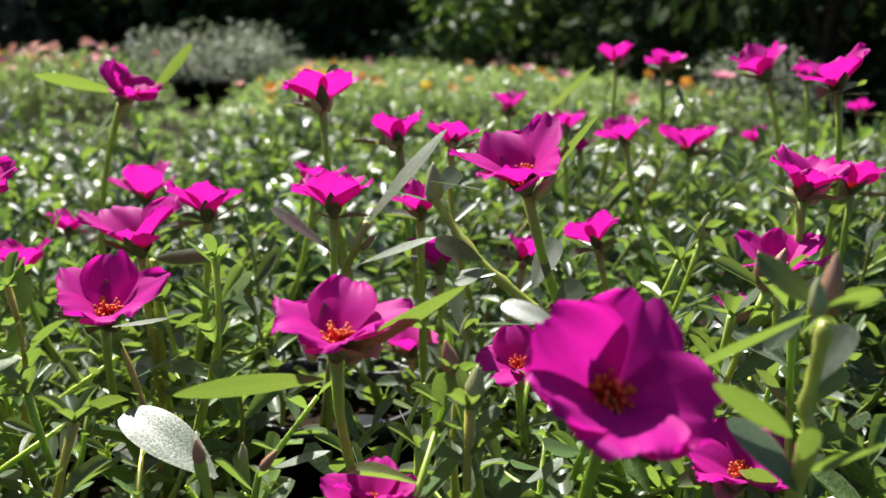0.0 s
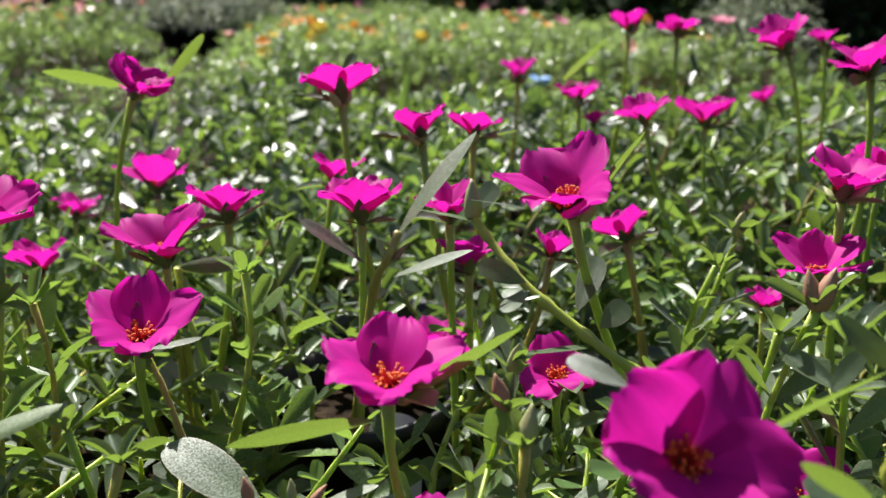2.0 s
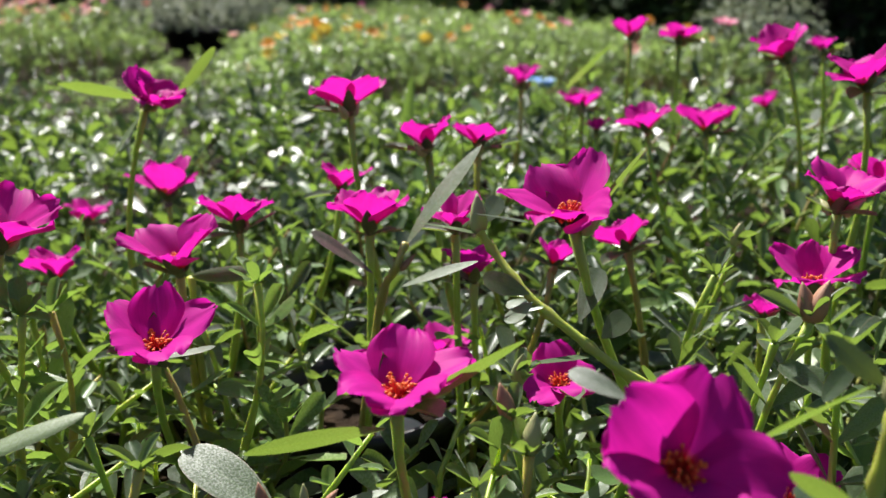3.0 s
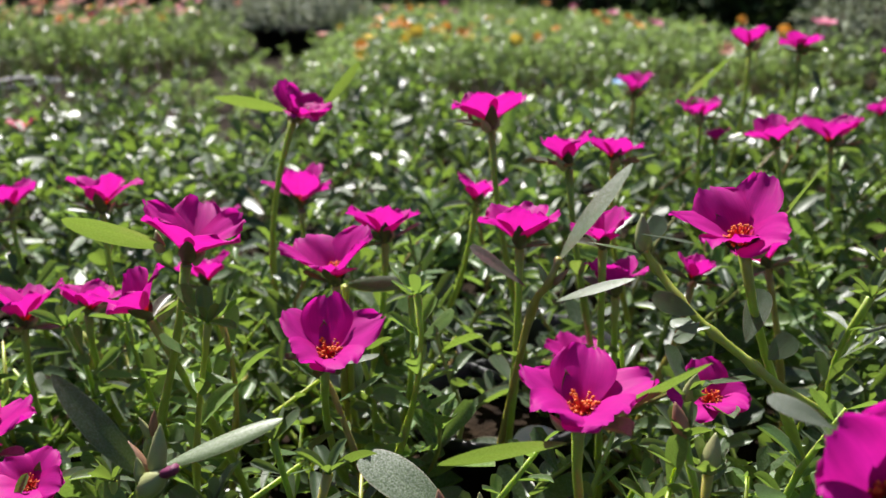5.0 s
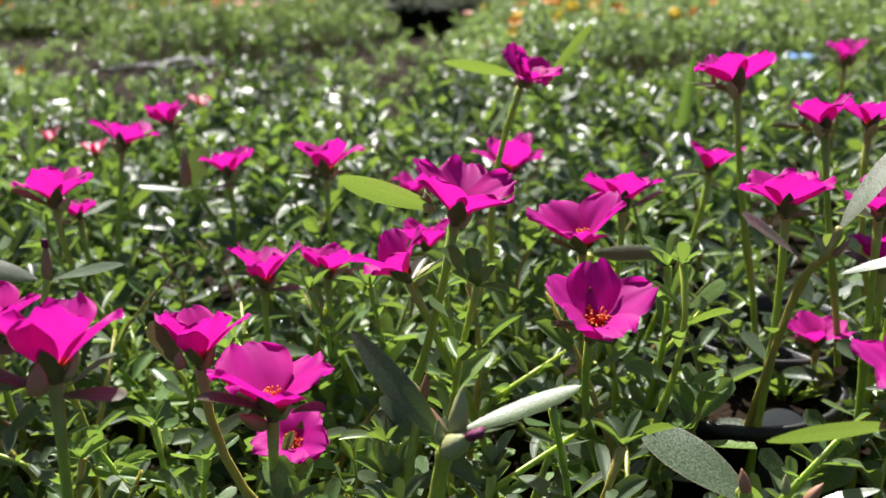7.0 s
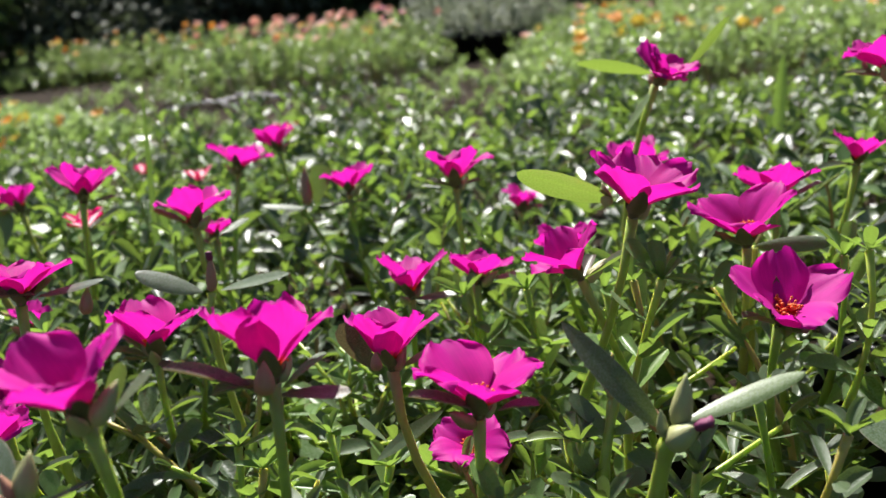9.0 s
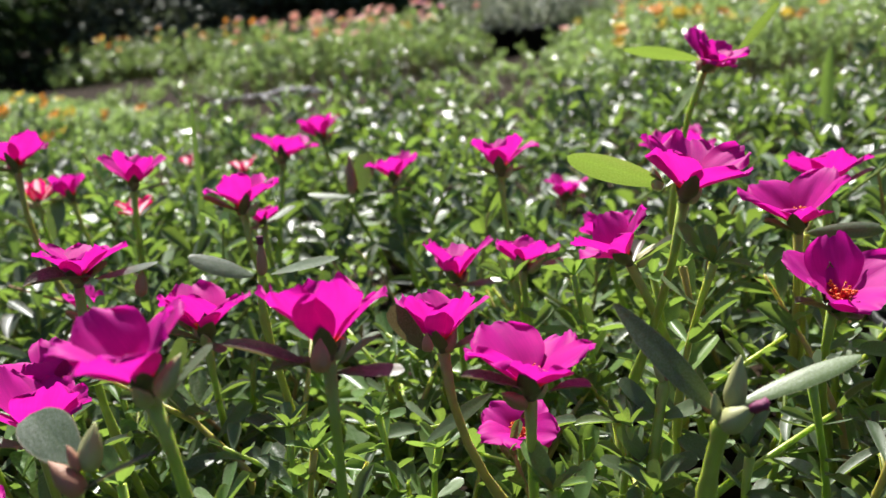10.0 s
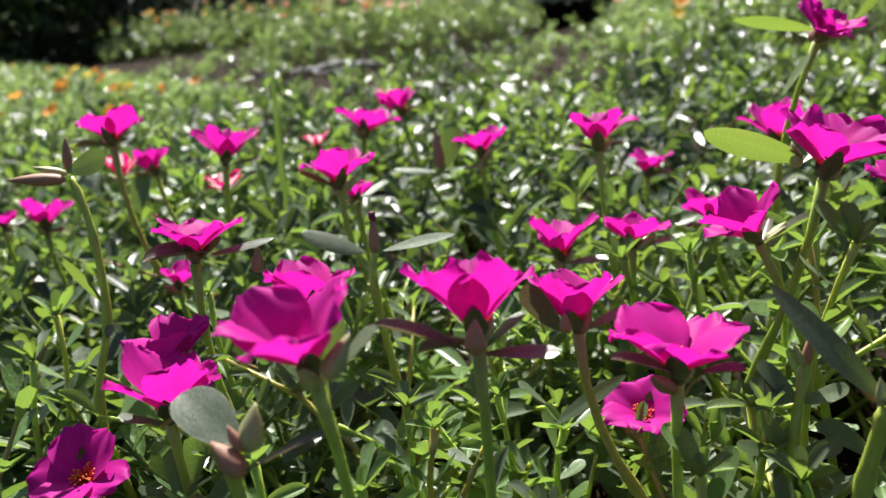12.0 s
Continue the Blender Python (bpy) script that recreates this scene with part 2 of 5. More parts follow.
def leaf_shape(kind, nu, nv, seed=0):
    """A leaf one long and one wide, folded along its midrib and arched."""
    rnd = random.Random(seed)
    p, q, fold, arch = {"round": (0.85, 0.36, 0.10, 0.10), "spoon": (1.0, 0.36, 0.16, -0.06), "oblong": (0.85, 0.36, 0.20, 0.12), "lance": (0.78, 0.46, 0.22, 0.16), "needle": (0.25, 0.4, 0.05, 0.1), "pad": (0.85, 0.42, 0.07, 0.05), "tongue": (0.7, 0.55, 0.08, 0.06), "blade": (0.65, 0.72, 0.08, 0.05)}[kind]
    peak = max((k / 50) ** p * (1 - k / 50) ** q for k in range(51))
    roll = rnd.choice((-0.12, 0.04, 0.16))
    twist, sway = rnd.uniform(-0.25, 0.25), rnd.uniform(-0.06, 0.06)
    verts, uvs = [], []
    for i in range(nu + 1):
        u = i / nu
        us = min(max(0.5 - 0.5 * math.cos(math.pi * u), 0.0), 1.0) * 0.5 + u * 0.5
        w = 0.5 * max(us ** p * max(1 - us, 0) ** q / peak, 0.10 * (1 - us) if us < 0.4 else 0.0)
        for j in range(nv + 1):
            v = 2 * j / nv - 1
            z = 0.42 * ((fold * abs(v) ** 1.5 - roll * v * v) * w * 2 + 0.06 * math.sin(us * 5 + seed) * v * w + twist * v * w * us) - arch * us * us
            verts.append((us, v * w + sway * math.sin(us * 3), z))
            uvs.append((us, j / nv))
    return np.array(verts), grid_faces(nu, nv), np.array(uvs)


LEAF_KINDS = ("spoon", "oblong", "lance", "spoon", "oblong", "spoon")
LEAF_MESH = [mesh_of("leaf", v, f, [LEAF], uv) for v, f, uv in (leaf_shape(k, 8, 6, s) for s, k in enumerate(LEAF_KINDS))]
LEAF_YOUNG = [mesh_of("young_leaf", v, f, [LEAF_FRESH], uv) for v, f, uv in (leaf_shape(k, 8, 6, s) for s, k in enumerate(LEAF_KINDS))]
LEAF_BIG = [mesh_of("broad_leaf", v, f, [LEAF], uv) for v, f, uv in (leaf_shape(k, 14, 10, s + 9) for s, k in enumerate(("pad", "tongue", "blade")))]
LEAF_DARK = [mesh_of("bronzed_leaf", v, f, [LEAF_BROWN], uv) for v, f, uv in (leaf_shape(k, 10, 6, s + 20) for s, k in enumerate(("oblong", "lance")))]


def tube(points, radii, sides=7):
    """Verts and faces of a tapered tube through points, closed at its end."""
    pts = [Vector(p) for p in points]
    verts, faces = [], []
    side = Vector((1, 0, 0))
    for i, p in enumerate(pts):
        d = (pts[min(i + 1, len(pts) - 1)] - pts[max(i - 1, 0)]).normalized()
        side = (side - d * side.dot(d)).normalized()
        other = d.cross(side)
        for k in range(sides):
            a = 2 * math.pi * k / sides
            verts.append(tuple(p + (side * math.cos(a) + other * math.sin(a)) * radii[i]))
    for i in range(len(pts) - 1):
        for k in range(sides):
            a, b = i * sides + k, i * sides + (k + 1) % sides
            faces.append((a, b, b + sides, a + sides))
    verts.append(tuple(pts[-1]))
    for k in range(sides):
        faces.append(((len(pts) - 1) * sides + k, (len(pts) - 1) * sides + (k + 1) % sides, len(verts) - 1))
    return verts, faces


def bend(a, b, sag, n=9, pull=None):
    """Points from a up to b, that start upright and arrive along pull."""
    a, b = Vector(a), Vector(b)
    h = (b - a).length
    c1 = a + Vector((sag[0], sag[1], 0.45 * h))
    c2 = b - (Vector(pull) if pull else Vector((0, 0, 1))) * 0.4 * h
    out = []
    for i in range(n):
        t = i / (n - 1)
        out.append(a * (1 - t) ** 3 + c1 * 3 * t * (1 - t) ** 2 + c2 * 3 * t * t * (1 - t) + b * t ** 3)
    return out


def stem_part(parent, points, r0, r1, label=""):
    n = len(points)
    v, f = tube([p - parent.location for p in points], [r0 + (r1 - r0) * i / (n - 1) + (0.0006 if i % 4 == 2 else 0) for i in range(n)], 8)
    ob = new("stem", mesh_of("stem", v, f, [STEM]))
    ob.parent = parent
    return tagged(ob, label)


def lathe(profile, sides, wob=0.0, seed=0):
    rnd = random.Random(seed)
    verts, faces = [], []
    for r, z in profile:
        for k in range(sides):
            a = 2 * math.pi * k / sides
            rr = r * (1 + wob * math.cos(2 * a) + wob * 0.5 * rnd.uniform(-1, 1))
            verts.append((rr * math.cos(a), rr * math.sin(a), z))
    n = len(profile)
    for i in range(n - 1):
        for k in range(sides):
            a, b = i * sides + k, i * sides + (k + 1) % sides
            faces.append((a, b, b + sides, a + sides))
    faces.append(tuple(reversed(range(sides))))
    faces.append(tuple(range((n - 1) * sides, n * sides)))
    return verts, faces


BUD_PROFILE = [(0.08, 0.0), (0.19, 0.1), (0.235, 0.28), (0.205, 0.5), (0.14, 0.72), (0.06, 0.9), (0.012, 1.0)]
WILTED = mesh_of("wilted_petal", *lathe([(0.30, 0.0), (0.42, 0.3), (0.34, 0.7), (0.40, 0.95), (0.12, 1.1)], 11, 0.22, 5), [BUD_TIP])
BUD_MESH = [mesh_of("bud", *lathe(BUD_PROFILE, 10, 0.14, s), [m]) for s, m in enumerate((BUD, BUD, BUD_BROWN))]


# ---- blooms ----
def petal_mesh(opening, seed, mat, ruffle=1.0, full=0.84):
    """One petal of a cup one wide, from the cup's foot outward along x: fan-shaped, wrapped round the cup, with a notched and crinkled lip."""
    rnd = random.Random(seed * 7 + int(opening * 100))
    nu, nv = 13, 16
    k = (opening - 0.45) / 0.3
    a0, a1 = radians(33 + 15 * k), radians(50 + 46 * k)
    r, z, line = 0.045, 0.0, []
    for i in range(nu + 1):
        u = i / nu
        line.append((r, z))
        a = a0 + (a1 - a0) * u ** 0.8
        r, z = r + math.sin(a) / nu, z + math.cos(a) / nu
    size = 0.5 / line[-1][0]
    broad = max(line[9][0] * (full - 0.01), 0.36 * full / 0.84) * rnd.uniform(0.90, 1.05)
    ph, ph2, ph3, notch = rnd.uniform(0, 6), rnd.uniform(0, 6), rnd.uniform(0, 6), rnd.uniform(0.02, 0.10)
    curl, skew, lift = rnd.uniform(-0.10, 0.05), rnd.uniform(-0.08, 0.08), rnd.uniform(-0.05, 0.08)
    verts, uvs = [], []
    for i in range(nu + 1):
        u = i / nu
        w = broad * (0.15 + 0.85 * math.sin(min(u / 0.66, 1.0) ** 0.85 * math.pi / 2)) * (1.0 if u < 0.66 else (1 - ((u - 0.66) / 0.40) ** 2.2) ** 0.5)
        for j in range(nv + 1):
            v = 2 * j / nv - 1
            lip = max(u - 0.35, 0) / 0.65
            short = 0.14 * abs(v) ** 2.6 + notch * math.exp(-(v * 3.2 + 0.3 * skew) ** 2) + ruffle * (0.012 * math.sin(v * 17 + ph3) + 0.009 * math.sin(v * 31 + ph))
            q = min(max(u - short * lip, 0) * nu, nu - 1e-6)
            i0 = int(q)
            f = q - i0
            rr, zz = line[i0][0] * (1 - f) + line[i0 + 1][0] * f, line[i0][1] * (1 - f) + line[i0 + 1][1] * f
            wave = ruffle * lip ** 2.2 * (0.042 * math.sin(v * 3.4 + ph) + 0.034 * math.sin(v * 8 + ph2) * (0.35 + abs(v)) + 0.014 * math.sin(v * 19 + ph))
            y = v * w * (1 + 0.03 * math.sin(u * 11 + ph2)) + skew * u * u
            wrap = 0.75 - 0.55 * u
            turn = y / max(rr, 0.05)
            px = rr * ((1 - wrap) + wrap * math.cos(min(max(turn, -1.3), 1.3)))
            py = y * (1 - wrap) + wrap * rr * math.sin(min(max(turn, -1.3), 1.3))
            crease = -0.022 * math.exp(-(v * 5) ** 2) * math.sin(min(u, 0.9) * math.pi)
            out = wave + crease + lift * u * u * v
            verts.append((px - out * math.cos(a1), py, zz + out * math.sin(a1) + curl * u ** 5))
            uvs.append((u, j / nv))
    return mesh_of("petal", np.array(verts) * size, grid_faces(nu, nv), [mat], np.array(uvs))


PETALS = {}


def petal_for(opening, k, mat, ruffle, full):
    key = (round(opening, 2), k, mat.name, ruffle, full)
    if key not in PETALS:
        PETALS[key] = petal_mesh(key[0], k, mat, ruffle, full)
    return PETALS[key]


def stamen_points(seed):
    """Foot and tip of each thread of one flower, in a cup one wide."""
    rnd = random.Random(seed)
    out = []
    for k in range(42):
        a, s = rnd.uniform(0, 2 * math.pi), rnd.uniform(0.12, 1.0) ** 0.6
        out.append((Vector((math.cos(a) * 0.03, math.sin(a) * 0.03, 0.02)), Vector((math.cos(a) * 0.130 * s, math.sin(a) * 0.130 * s, 0.165 - 0.07 * s * s + rnd.uniform(-0.035, 0.03)))))
    return out


def thread(foot, top, r):
    """Verts, faces and material slots of one bowed thread with an oblong anther on its tip."""
    v, f = tube([foot, foot.lerp(top, 0.5) + Vector((0, 0, 0.03)), top], [0.0085, 0.0075, 0.006], 4)
    slots, o = [0] * len(f), len(v)
    v += [tuple(top + Vector(d) * r) for d in ((1.3, 0, 0), (0, 1, 0), (-1.3, 0, 0), (0, -1, 0), (0, 0, 1), (0, 0, -0.8))]
    f += [(o + q, o + (q + 1) % 4, o + 4) for q in range(4)] + [(o + (q + 1) % 4, o + q, o + 5) for q in range(4)]
    return v, f, slots + [1] * 8


def stamen_tuft(seed):
    v, f, slots = [], [], []
    for k, (foot, top) in enumerate(stamen_points(seed)):
        tv, tf, ts = thread(foot, top, 0.0125 + 0.003 * (k % 2))
        f += [tuple(i + len(v) for i in q) for q in tf]
        v += tv
        slots += ts
    return mesh_of("flower_centre", v, f, [FILAMENT, ANTHER], slots=slots)


STAMENS = [stamen_tuft(s) for s in range(3)]
FILAMENT_MESH = [[mesh_of("stamen", *tube([foot, foot.lerp(top, 0.5) + Vector((0, 0, 0.03)), top], [0.0085, 0.0075, 0.006], 4), [FILAMENT]) for foot, top in stamen_points(s)] for s in range(3)]
ANTHER_MESH = mesh_of("anther", *lathe([(0.5, -0.7), (1.0, -0.3), (1.0, 0.4), (0.4, 0.9)], 5, 0.2, 2), [ANTHER])


def sepal_mesh(side):
    """One keeled, pointed sepal that clasps the foot of the cup."""
    v = []
    for i in range(7):
        u = i / 6
        w = 0.105 * (1 - u) ** 0.75
        for j in (-2, -1, 0, 1, 2):
            a = side * math.pi + 0.5 * j * w / (0.06 + 0.1 * u)
            r = 0.062 + 0.185 * u + (0.016 if j == 0 else 0.006 if abs(j) == 1 else 0)
            v.append((r * math.cos(a), r * math.sin(a), -0.05 + 0.27 * u ** 1.15))
    return mesh_of("sepal", v, grid_faces(6, 4), [CALYX])


CALYX_MESH = mesh_of("calyx", *lathe([(0.036, -0.12), (0.055, -0.07), (0.060, -0.02), (0.045, 0.015)], 10), [CALYX])
SEPAL_MESH = [sepal_mesh(0), sepal_mesh(1)]
ROOTS = []      # where the flowering stems stand, with the height they reach
count = 0
GREEN = random.Random(11)


def leaf_part(shoot, base, tip, width, up=(0, 0, 1), meshes=None, which=None, label=""):
    base, tip = Vector(base), Vector(tip)
    d = tip - base
    me = (meshes or LEAF_BIG)[which if which is not None else GREEN.randrange(len(meshes or LEAF_BIG))]
    return placed("leaf", me, shoot, frame_of(base, d, up, d.length, width, min(d.length, width * 2.4)), label)


def bud_part(shoot, base, tip, brown=False, fat=1.0):
    base, d = Vector(base), Vector(tip) - Vector(base)
    m = Matrix.Translation(base) @ d.to_track_quat("Z", "Y").to_matrix().to_4x4() @ Matrix.Diagonal((d.length * fat, d.length * fat, d.length, 1))
    return placed("bud", BUD_MESH[2 if brown else GREEN.randrange(2)], shoot, m, "reddish-brown bud" if brown else "")


def bloom(x, y, z, wide, toward_eye, right, opening, yaw, kind="", leaves=None, spin=None):
    """A flowering stem; its cup leans towards the eye and to the right, as seen by one who looks along yaw."""
    global count
    count += 1
    rnd = random.Random(count * 31)
    turn = Matrix.Rotation(radians(yaw), 4, "Z")
    toward_eye -= 9
    if toward_eye < 12 and kind != "double" and opening > 0.55:
        opening = 0.43 + 0.5 * (opening - 0.5)
    n = (turn @ Vector((math.sin(radians(right)), -math.sin(radians(toward_eye)), math.cos(radians(toward_eye)) * math.cos(radians(right))))).normalized()
    cup = Vector((x, y, z)) - n * wide * (0.42 - 0.32 * opening)
    foot = Vector((cup.x + rnd.uniform(-0.025, 0.025) - n.x * 0.06, cup.y + rnd.uniform(0.0, 0.04) - n.y * 0.05, 0.0))
    striped = kind == "striped"
    shoot = thing("purslane_flower", foot.x, foot.y, 0, "red and white striped purslane flower on a green stem" if striped else ("crumpled double magenta purslane flower on a tall green stem" if kind == "double" else
                  ("magenta purslane flower with red stamens, wide open" if opening > 0.62 else "magenta purslane flower, cup-shaped, on a green stem")), "flower", "purslane flowers")
    aim = n.to_track_quat("Z", "Y")
    away = aim.inverted() @ (turn @ Vector((0, 1, 0)))
    wheel = rnd.uniform(0, 6.28)
    if spin is not None:
        wheel = math.atan2(away.y, away.x) - 1.0 + radians(spin)
    seat = Matrix.Translation(cup) @ aim.to_matrix().to_4x4() @ Matrix.Rotation(wheel, 4, "Z") @ Matrix.Diagonal((wide, wide, wide, 1))
    mat = PETAL_STRIPED if striped else PETAL
    whorls = ((5, opening, 1.0),) if kind != "double" else ((5, opening + 0.08, 1.0), (4, opening, 0.72))
    for number, wide_open, size in whorls:
        for k in range(number):
            a = 2 * math.pi * k / number + rnd.uniform(-0.14, 0.14) + size
            tilt = Matrix.Rotation(rnd.uniform(-0.24, 0.22) * (1.0 if spin is None else 0.7), 4, "Y") @ Matrix.Rotation(0.17 if k % 2 else -0.13, 4, "X")
            placed("petal", petal_for(wide_open, rnd.randrange(6), mat, 1.6 if kind == "double" else 1.0, {"full": 0.95, "double": 1.02, "slim": 0.78}.get(kind, 0.83)), shoot, seat @ Matrix.Rotation(a, 4, "Z") @ tilt @ Matrix.Scale(size * rnd.uniform(0.97, 1.08), 4))
    st = rnd.randrange(3)
    if wide > 0.0295 and y < 0.30:
        for me, (low, tip) in zip(FILAMENT_MESH[st], stamen_points(st)):
            one = placed("stamen", me, shoot, seat)
            knob = new("anther", ANTHER_MESH)
            knob.parent = one
            knob.matrix_basis = Matrix.Translation(tip) @ Matrix.Rotation(rnd.uniform(0, 3), 4, "X") @ Matrix.Scale(0.0125, 4)
            tagged(knob, "orange anther")
    else:
        placed("flower_centre", STAMENS[st], shoot, seat, "red stamens with orange tips")
    calyx = placed("calyx", CALYX_MESH, shoot, Matrix.Translation(cup) @ aim.to_matrix().to_4x4() @ Matrix.Rotation(math.atan2(away.y, away.x) + math.pi + rnd.uniform(-0.5, 0.5), 4, "Z") @ Matrix.Diagonal((wide, wide, wide, 1)))
    for me in SEPAL_MESH:
        new("sepal", me).parent = calyx
    neck = cup - n * wide * 0.10
    path = bend(foot, neck, (rnd.uniform(-0.01, 0.01), rnd.uniform(-0.01, 0.01)), 11, (n + Vector((0, 0, 0.6))).normalized())
    stem_part(shoot, path, 0.0017, 0.0014)
    # whorl of narrow leaves and buds right under the cup
    for k in range(rnd.choice((2, 3, 3, 4)) if leaves is None else leaves):
        a = rnd.uniform(0, 6.28)
        d = Vector((math.cos(a), math.sin(a), rnd.uniform(-0.05, 0.55)))
        ln = rnd.uniform(0.013, 0.024)
        leaf_part(shoot, neck, neck + d.normalized() * ln, ln * rnd.uniform(0.26, 0.40), meshes=LEAF_DARK if rnd.random() < 0.07 else LEAF_MESH)
    for k in range(rnd.choice((0, 1, 2, 2))):
        a = rnd.uniform(0, 6.28)
        d = Vector((math.cos(a), math.sin(a), rnd.uniform(0.7, 1.6))).normalized()
        b = neck + Vector((math.cos(a), math.sin(a), -0.3)) * 0.0025
        bud_part(shoot, b, b + d * rnd.uniform(0.007, 0.011), rnd.random() < 0.25)
    # leaves down the stem
    for i in range(3, 10 if leaves is None else 6):
        if rnd.random() < 0.6:
            a = i * 2.4 + rnd.uniform(-0.4, 0.4)
            d = Vector((math.cos(a), math.sin(a), rnd.uniform(0.1, 0.9))).normalized()
            ln = rnd.uniform(0.010, 0.019)
            if path[i].z < z - 0.035:
                leaf_part(shoot, path[i], path[i] + d * ln, ln * rnd.uniform(0.35, 0.48), meshes=LEAF_MESH)
    ROOTS.append((cup.x, cup.y, cup.z))
    return shoot


def budded_shoot(points, label, r0=0.0017, r1=0.0013, group="budded shoots"):
    """A stem through the points, with no flower yet; leaves and buds are hung on it by the caller."""
    p = [Vector(q) for q in points]
    shoot = thing("budded_shoot", p[0].x, p[0].y, 0, label, "plant shoot", group)
    line = []
    for i in range(len(p) - 1):
        for k in range(5):
            t = k / 5
            a, b = p[max(i - 1, 0)], p[min(i + 2, len(p) - 1)]
            line.append(0.5 * (2 * p[i] + (p[i + 1] - a) * t + (2 * a - 5 * p[i] + 4 * p[i + 1] - b) * t * t + (3 * p[i] - a - 3 * p[i + 1] + b) * t ** 3))
    line.append(p[-1])
    stem_part(shoot, line, r0, r1)
    ROOTS.append((p[-1].x, p[-1].y, p[-1].z))
    return shoot


def sprig(x, y, z, size=1.0, buds=0, young=True, lean=(0.0, 0.0)):
    """A small upright sprig: pairs of leaves up a thin stem, a rosette at its tip, and buds where there are some."""
    global count
    count += 1
    rnd = random.Random(count * 17)
    foot, top = Vector((x - lean[0] + rnd.uniform(-0.012, 0.012), y - lean[1] + rnd.uniform(0, 0.015), 0)), Vector((x, y, z))
    label = ("young yellow-green purslane sprig with a rosette of round leaves" if young else "purslane sprig with paired grey-green leaves") if not buds else "purslane sprig with pointed green buds at its tip"
    shoot = thing("purslane_sprig", foot.x, foot.y, 0, label, "plant shoot", "purslane sprigs")
    path = bend(foot, top, (rnd.uniform(-0.03, 0.03), rnd.uniform(-0.02, 0.02)), 11, (lean[0] * 8 + rnd.uniform(-0.4, 0.4), lean[1] * 8 + rnd.uniform(-0.4, 0.4), 1))
    stem_part(shoot, path, 0.0017, 0.0010)
    meshes = LEAF_YOUNG if young else LEAF_MESH
    a = rnd.uniform(0, 6.28)
    for i in range(2, 11):
        a += 1.57 + rnd.uniform(-0.4, 0.4)
        for side in (0, math.pi):
            ln = size * rnd.uniform(0.013, 0.024) * (1.0 if i < 9 else 0.85)
            d = Vector((math.cos(a + side), math.sin(a + side), rnd.uniform(0.15, 1.2)))
            leaf_part(shoot, path[i], path[i] + d.normalized() * ln, ln * rnd.uniform(0.28, 0.40), (rnd.uniform(-0.6, 0.6), rnd.uniform(-0.6, 0.6), 1), meshes)
    for k in range(5):
        a += 1.26
        ln = size * rnd.uniform(0.007, 0.014)
        d = Vector((math.cos(a), math.sin(a), rnd.uniform(0.5, 2.0))).normalized()
        leaf_part(shoot, top - d * 0.001, top + d * ln, ln * rnd.uniform(0.34, 0.46), (-d.x, -d.y, 0.4), meshes)
    for k in range(buds):
        b = 2.1 * k + a
        d = Vector((0.35 * math.cos(b), 0.35 * math.sin(b), 1)).normalized()
        bud_part(shoot, top, top + d * size * rnd.uniform(0.009, 0.013), rnd.random() < 0.35)
    ROOTS.append((x, y, z + 0.01))
    return shoot


# ---- leafy shoots ----
def shoot_plan(rnd, height, size=1.0, spread=1.0, many=13, tip=0.45):
    """Stem points from the origin and leaves as (pose, kind) of one leafy shoot."""
    lean = Vector((rnd.uniform(-0.35, 0.35) * spread, rnd.uniform(-0.35, 0.35) * spread, 1)).normalized()
    side = Vector((rnd.uniform(-1, 1), rnd.uniform(-1, 1), 0)) * 0.34 * height
    pts = [lean * (height * k / 5) + side * math.sin(k / 5 * math.pi) + Vector((0.004 * math.sin(k * 1.3 + height * 90), 0.004 * math.cos(k * 1.7 + height * 70), 0)) * (k / 5) for k in range(6)]
    leaves = []
    a = rnd.uniform(0, 6.28)
    for i in range(many):
        u = 0.25 + 0.75 * (i / (many - 1)) ** 0.75
        k = min(int(u * 5), 4)
        at = pts[k].lerp(pts[k + 1], u * 5 - k)
        a += 2.4 + rnd.uniform(-0.3, 0.3)
        rise = rnd.uniform(-0.2, 0.95) + max(u - 0.72, 0) * 2.6
        d = Vector((math.cos(a), math.sin(a), rise)).normalized()
        ln = size * rnd.uniform(0.016, 0.027) * (1.15 - tip * max(u - 0.5, 0) / 0.5)
        up = Vector((rnd.uniform(-0.5, 0.5), rnd.uniform(-0.6, 0.4), 1))
        leaves.append((frame_of(at, d, up, ln, ln * rnd.uniform(0.30, 0.46), ln), rnd.randrange(6)))
    return pts, leaves


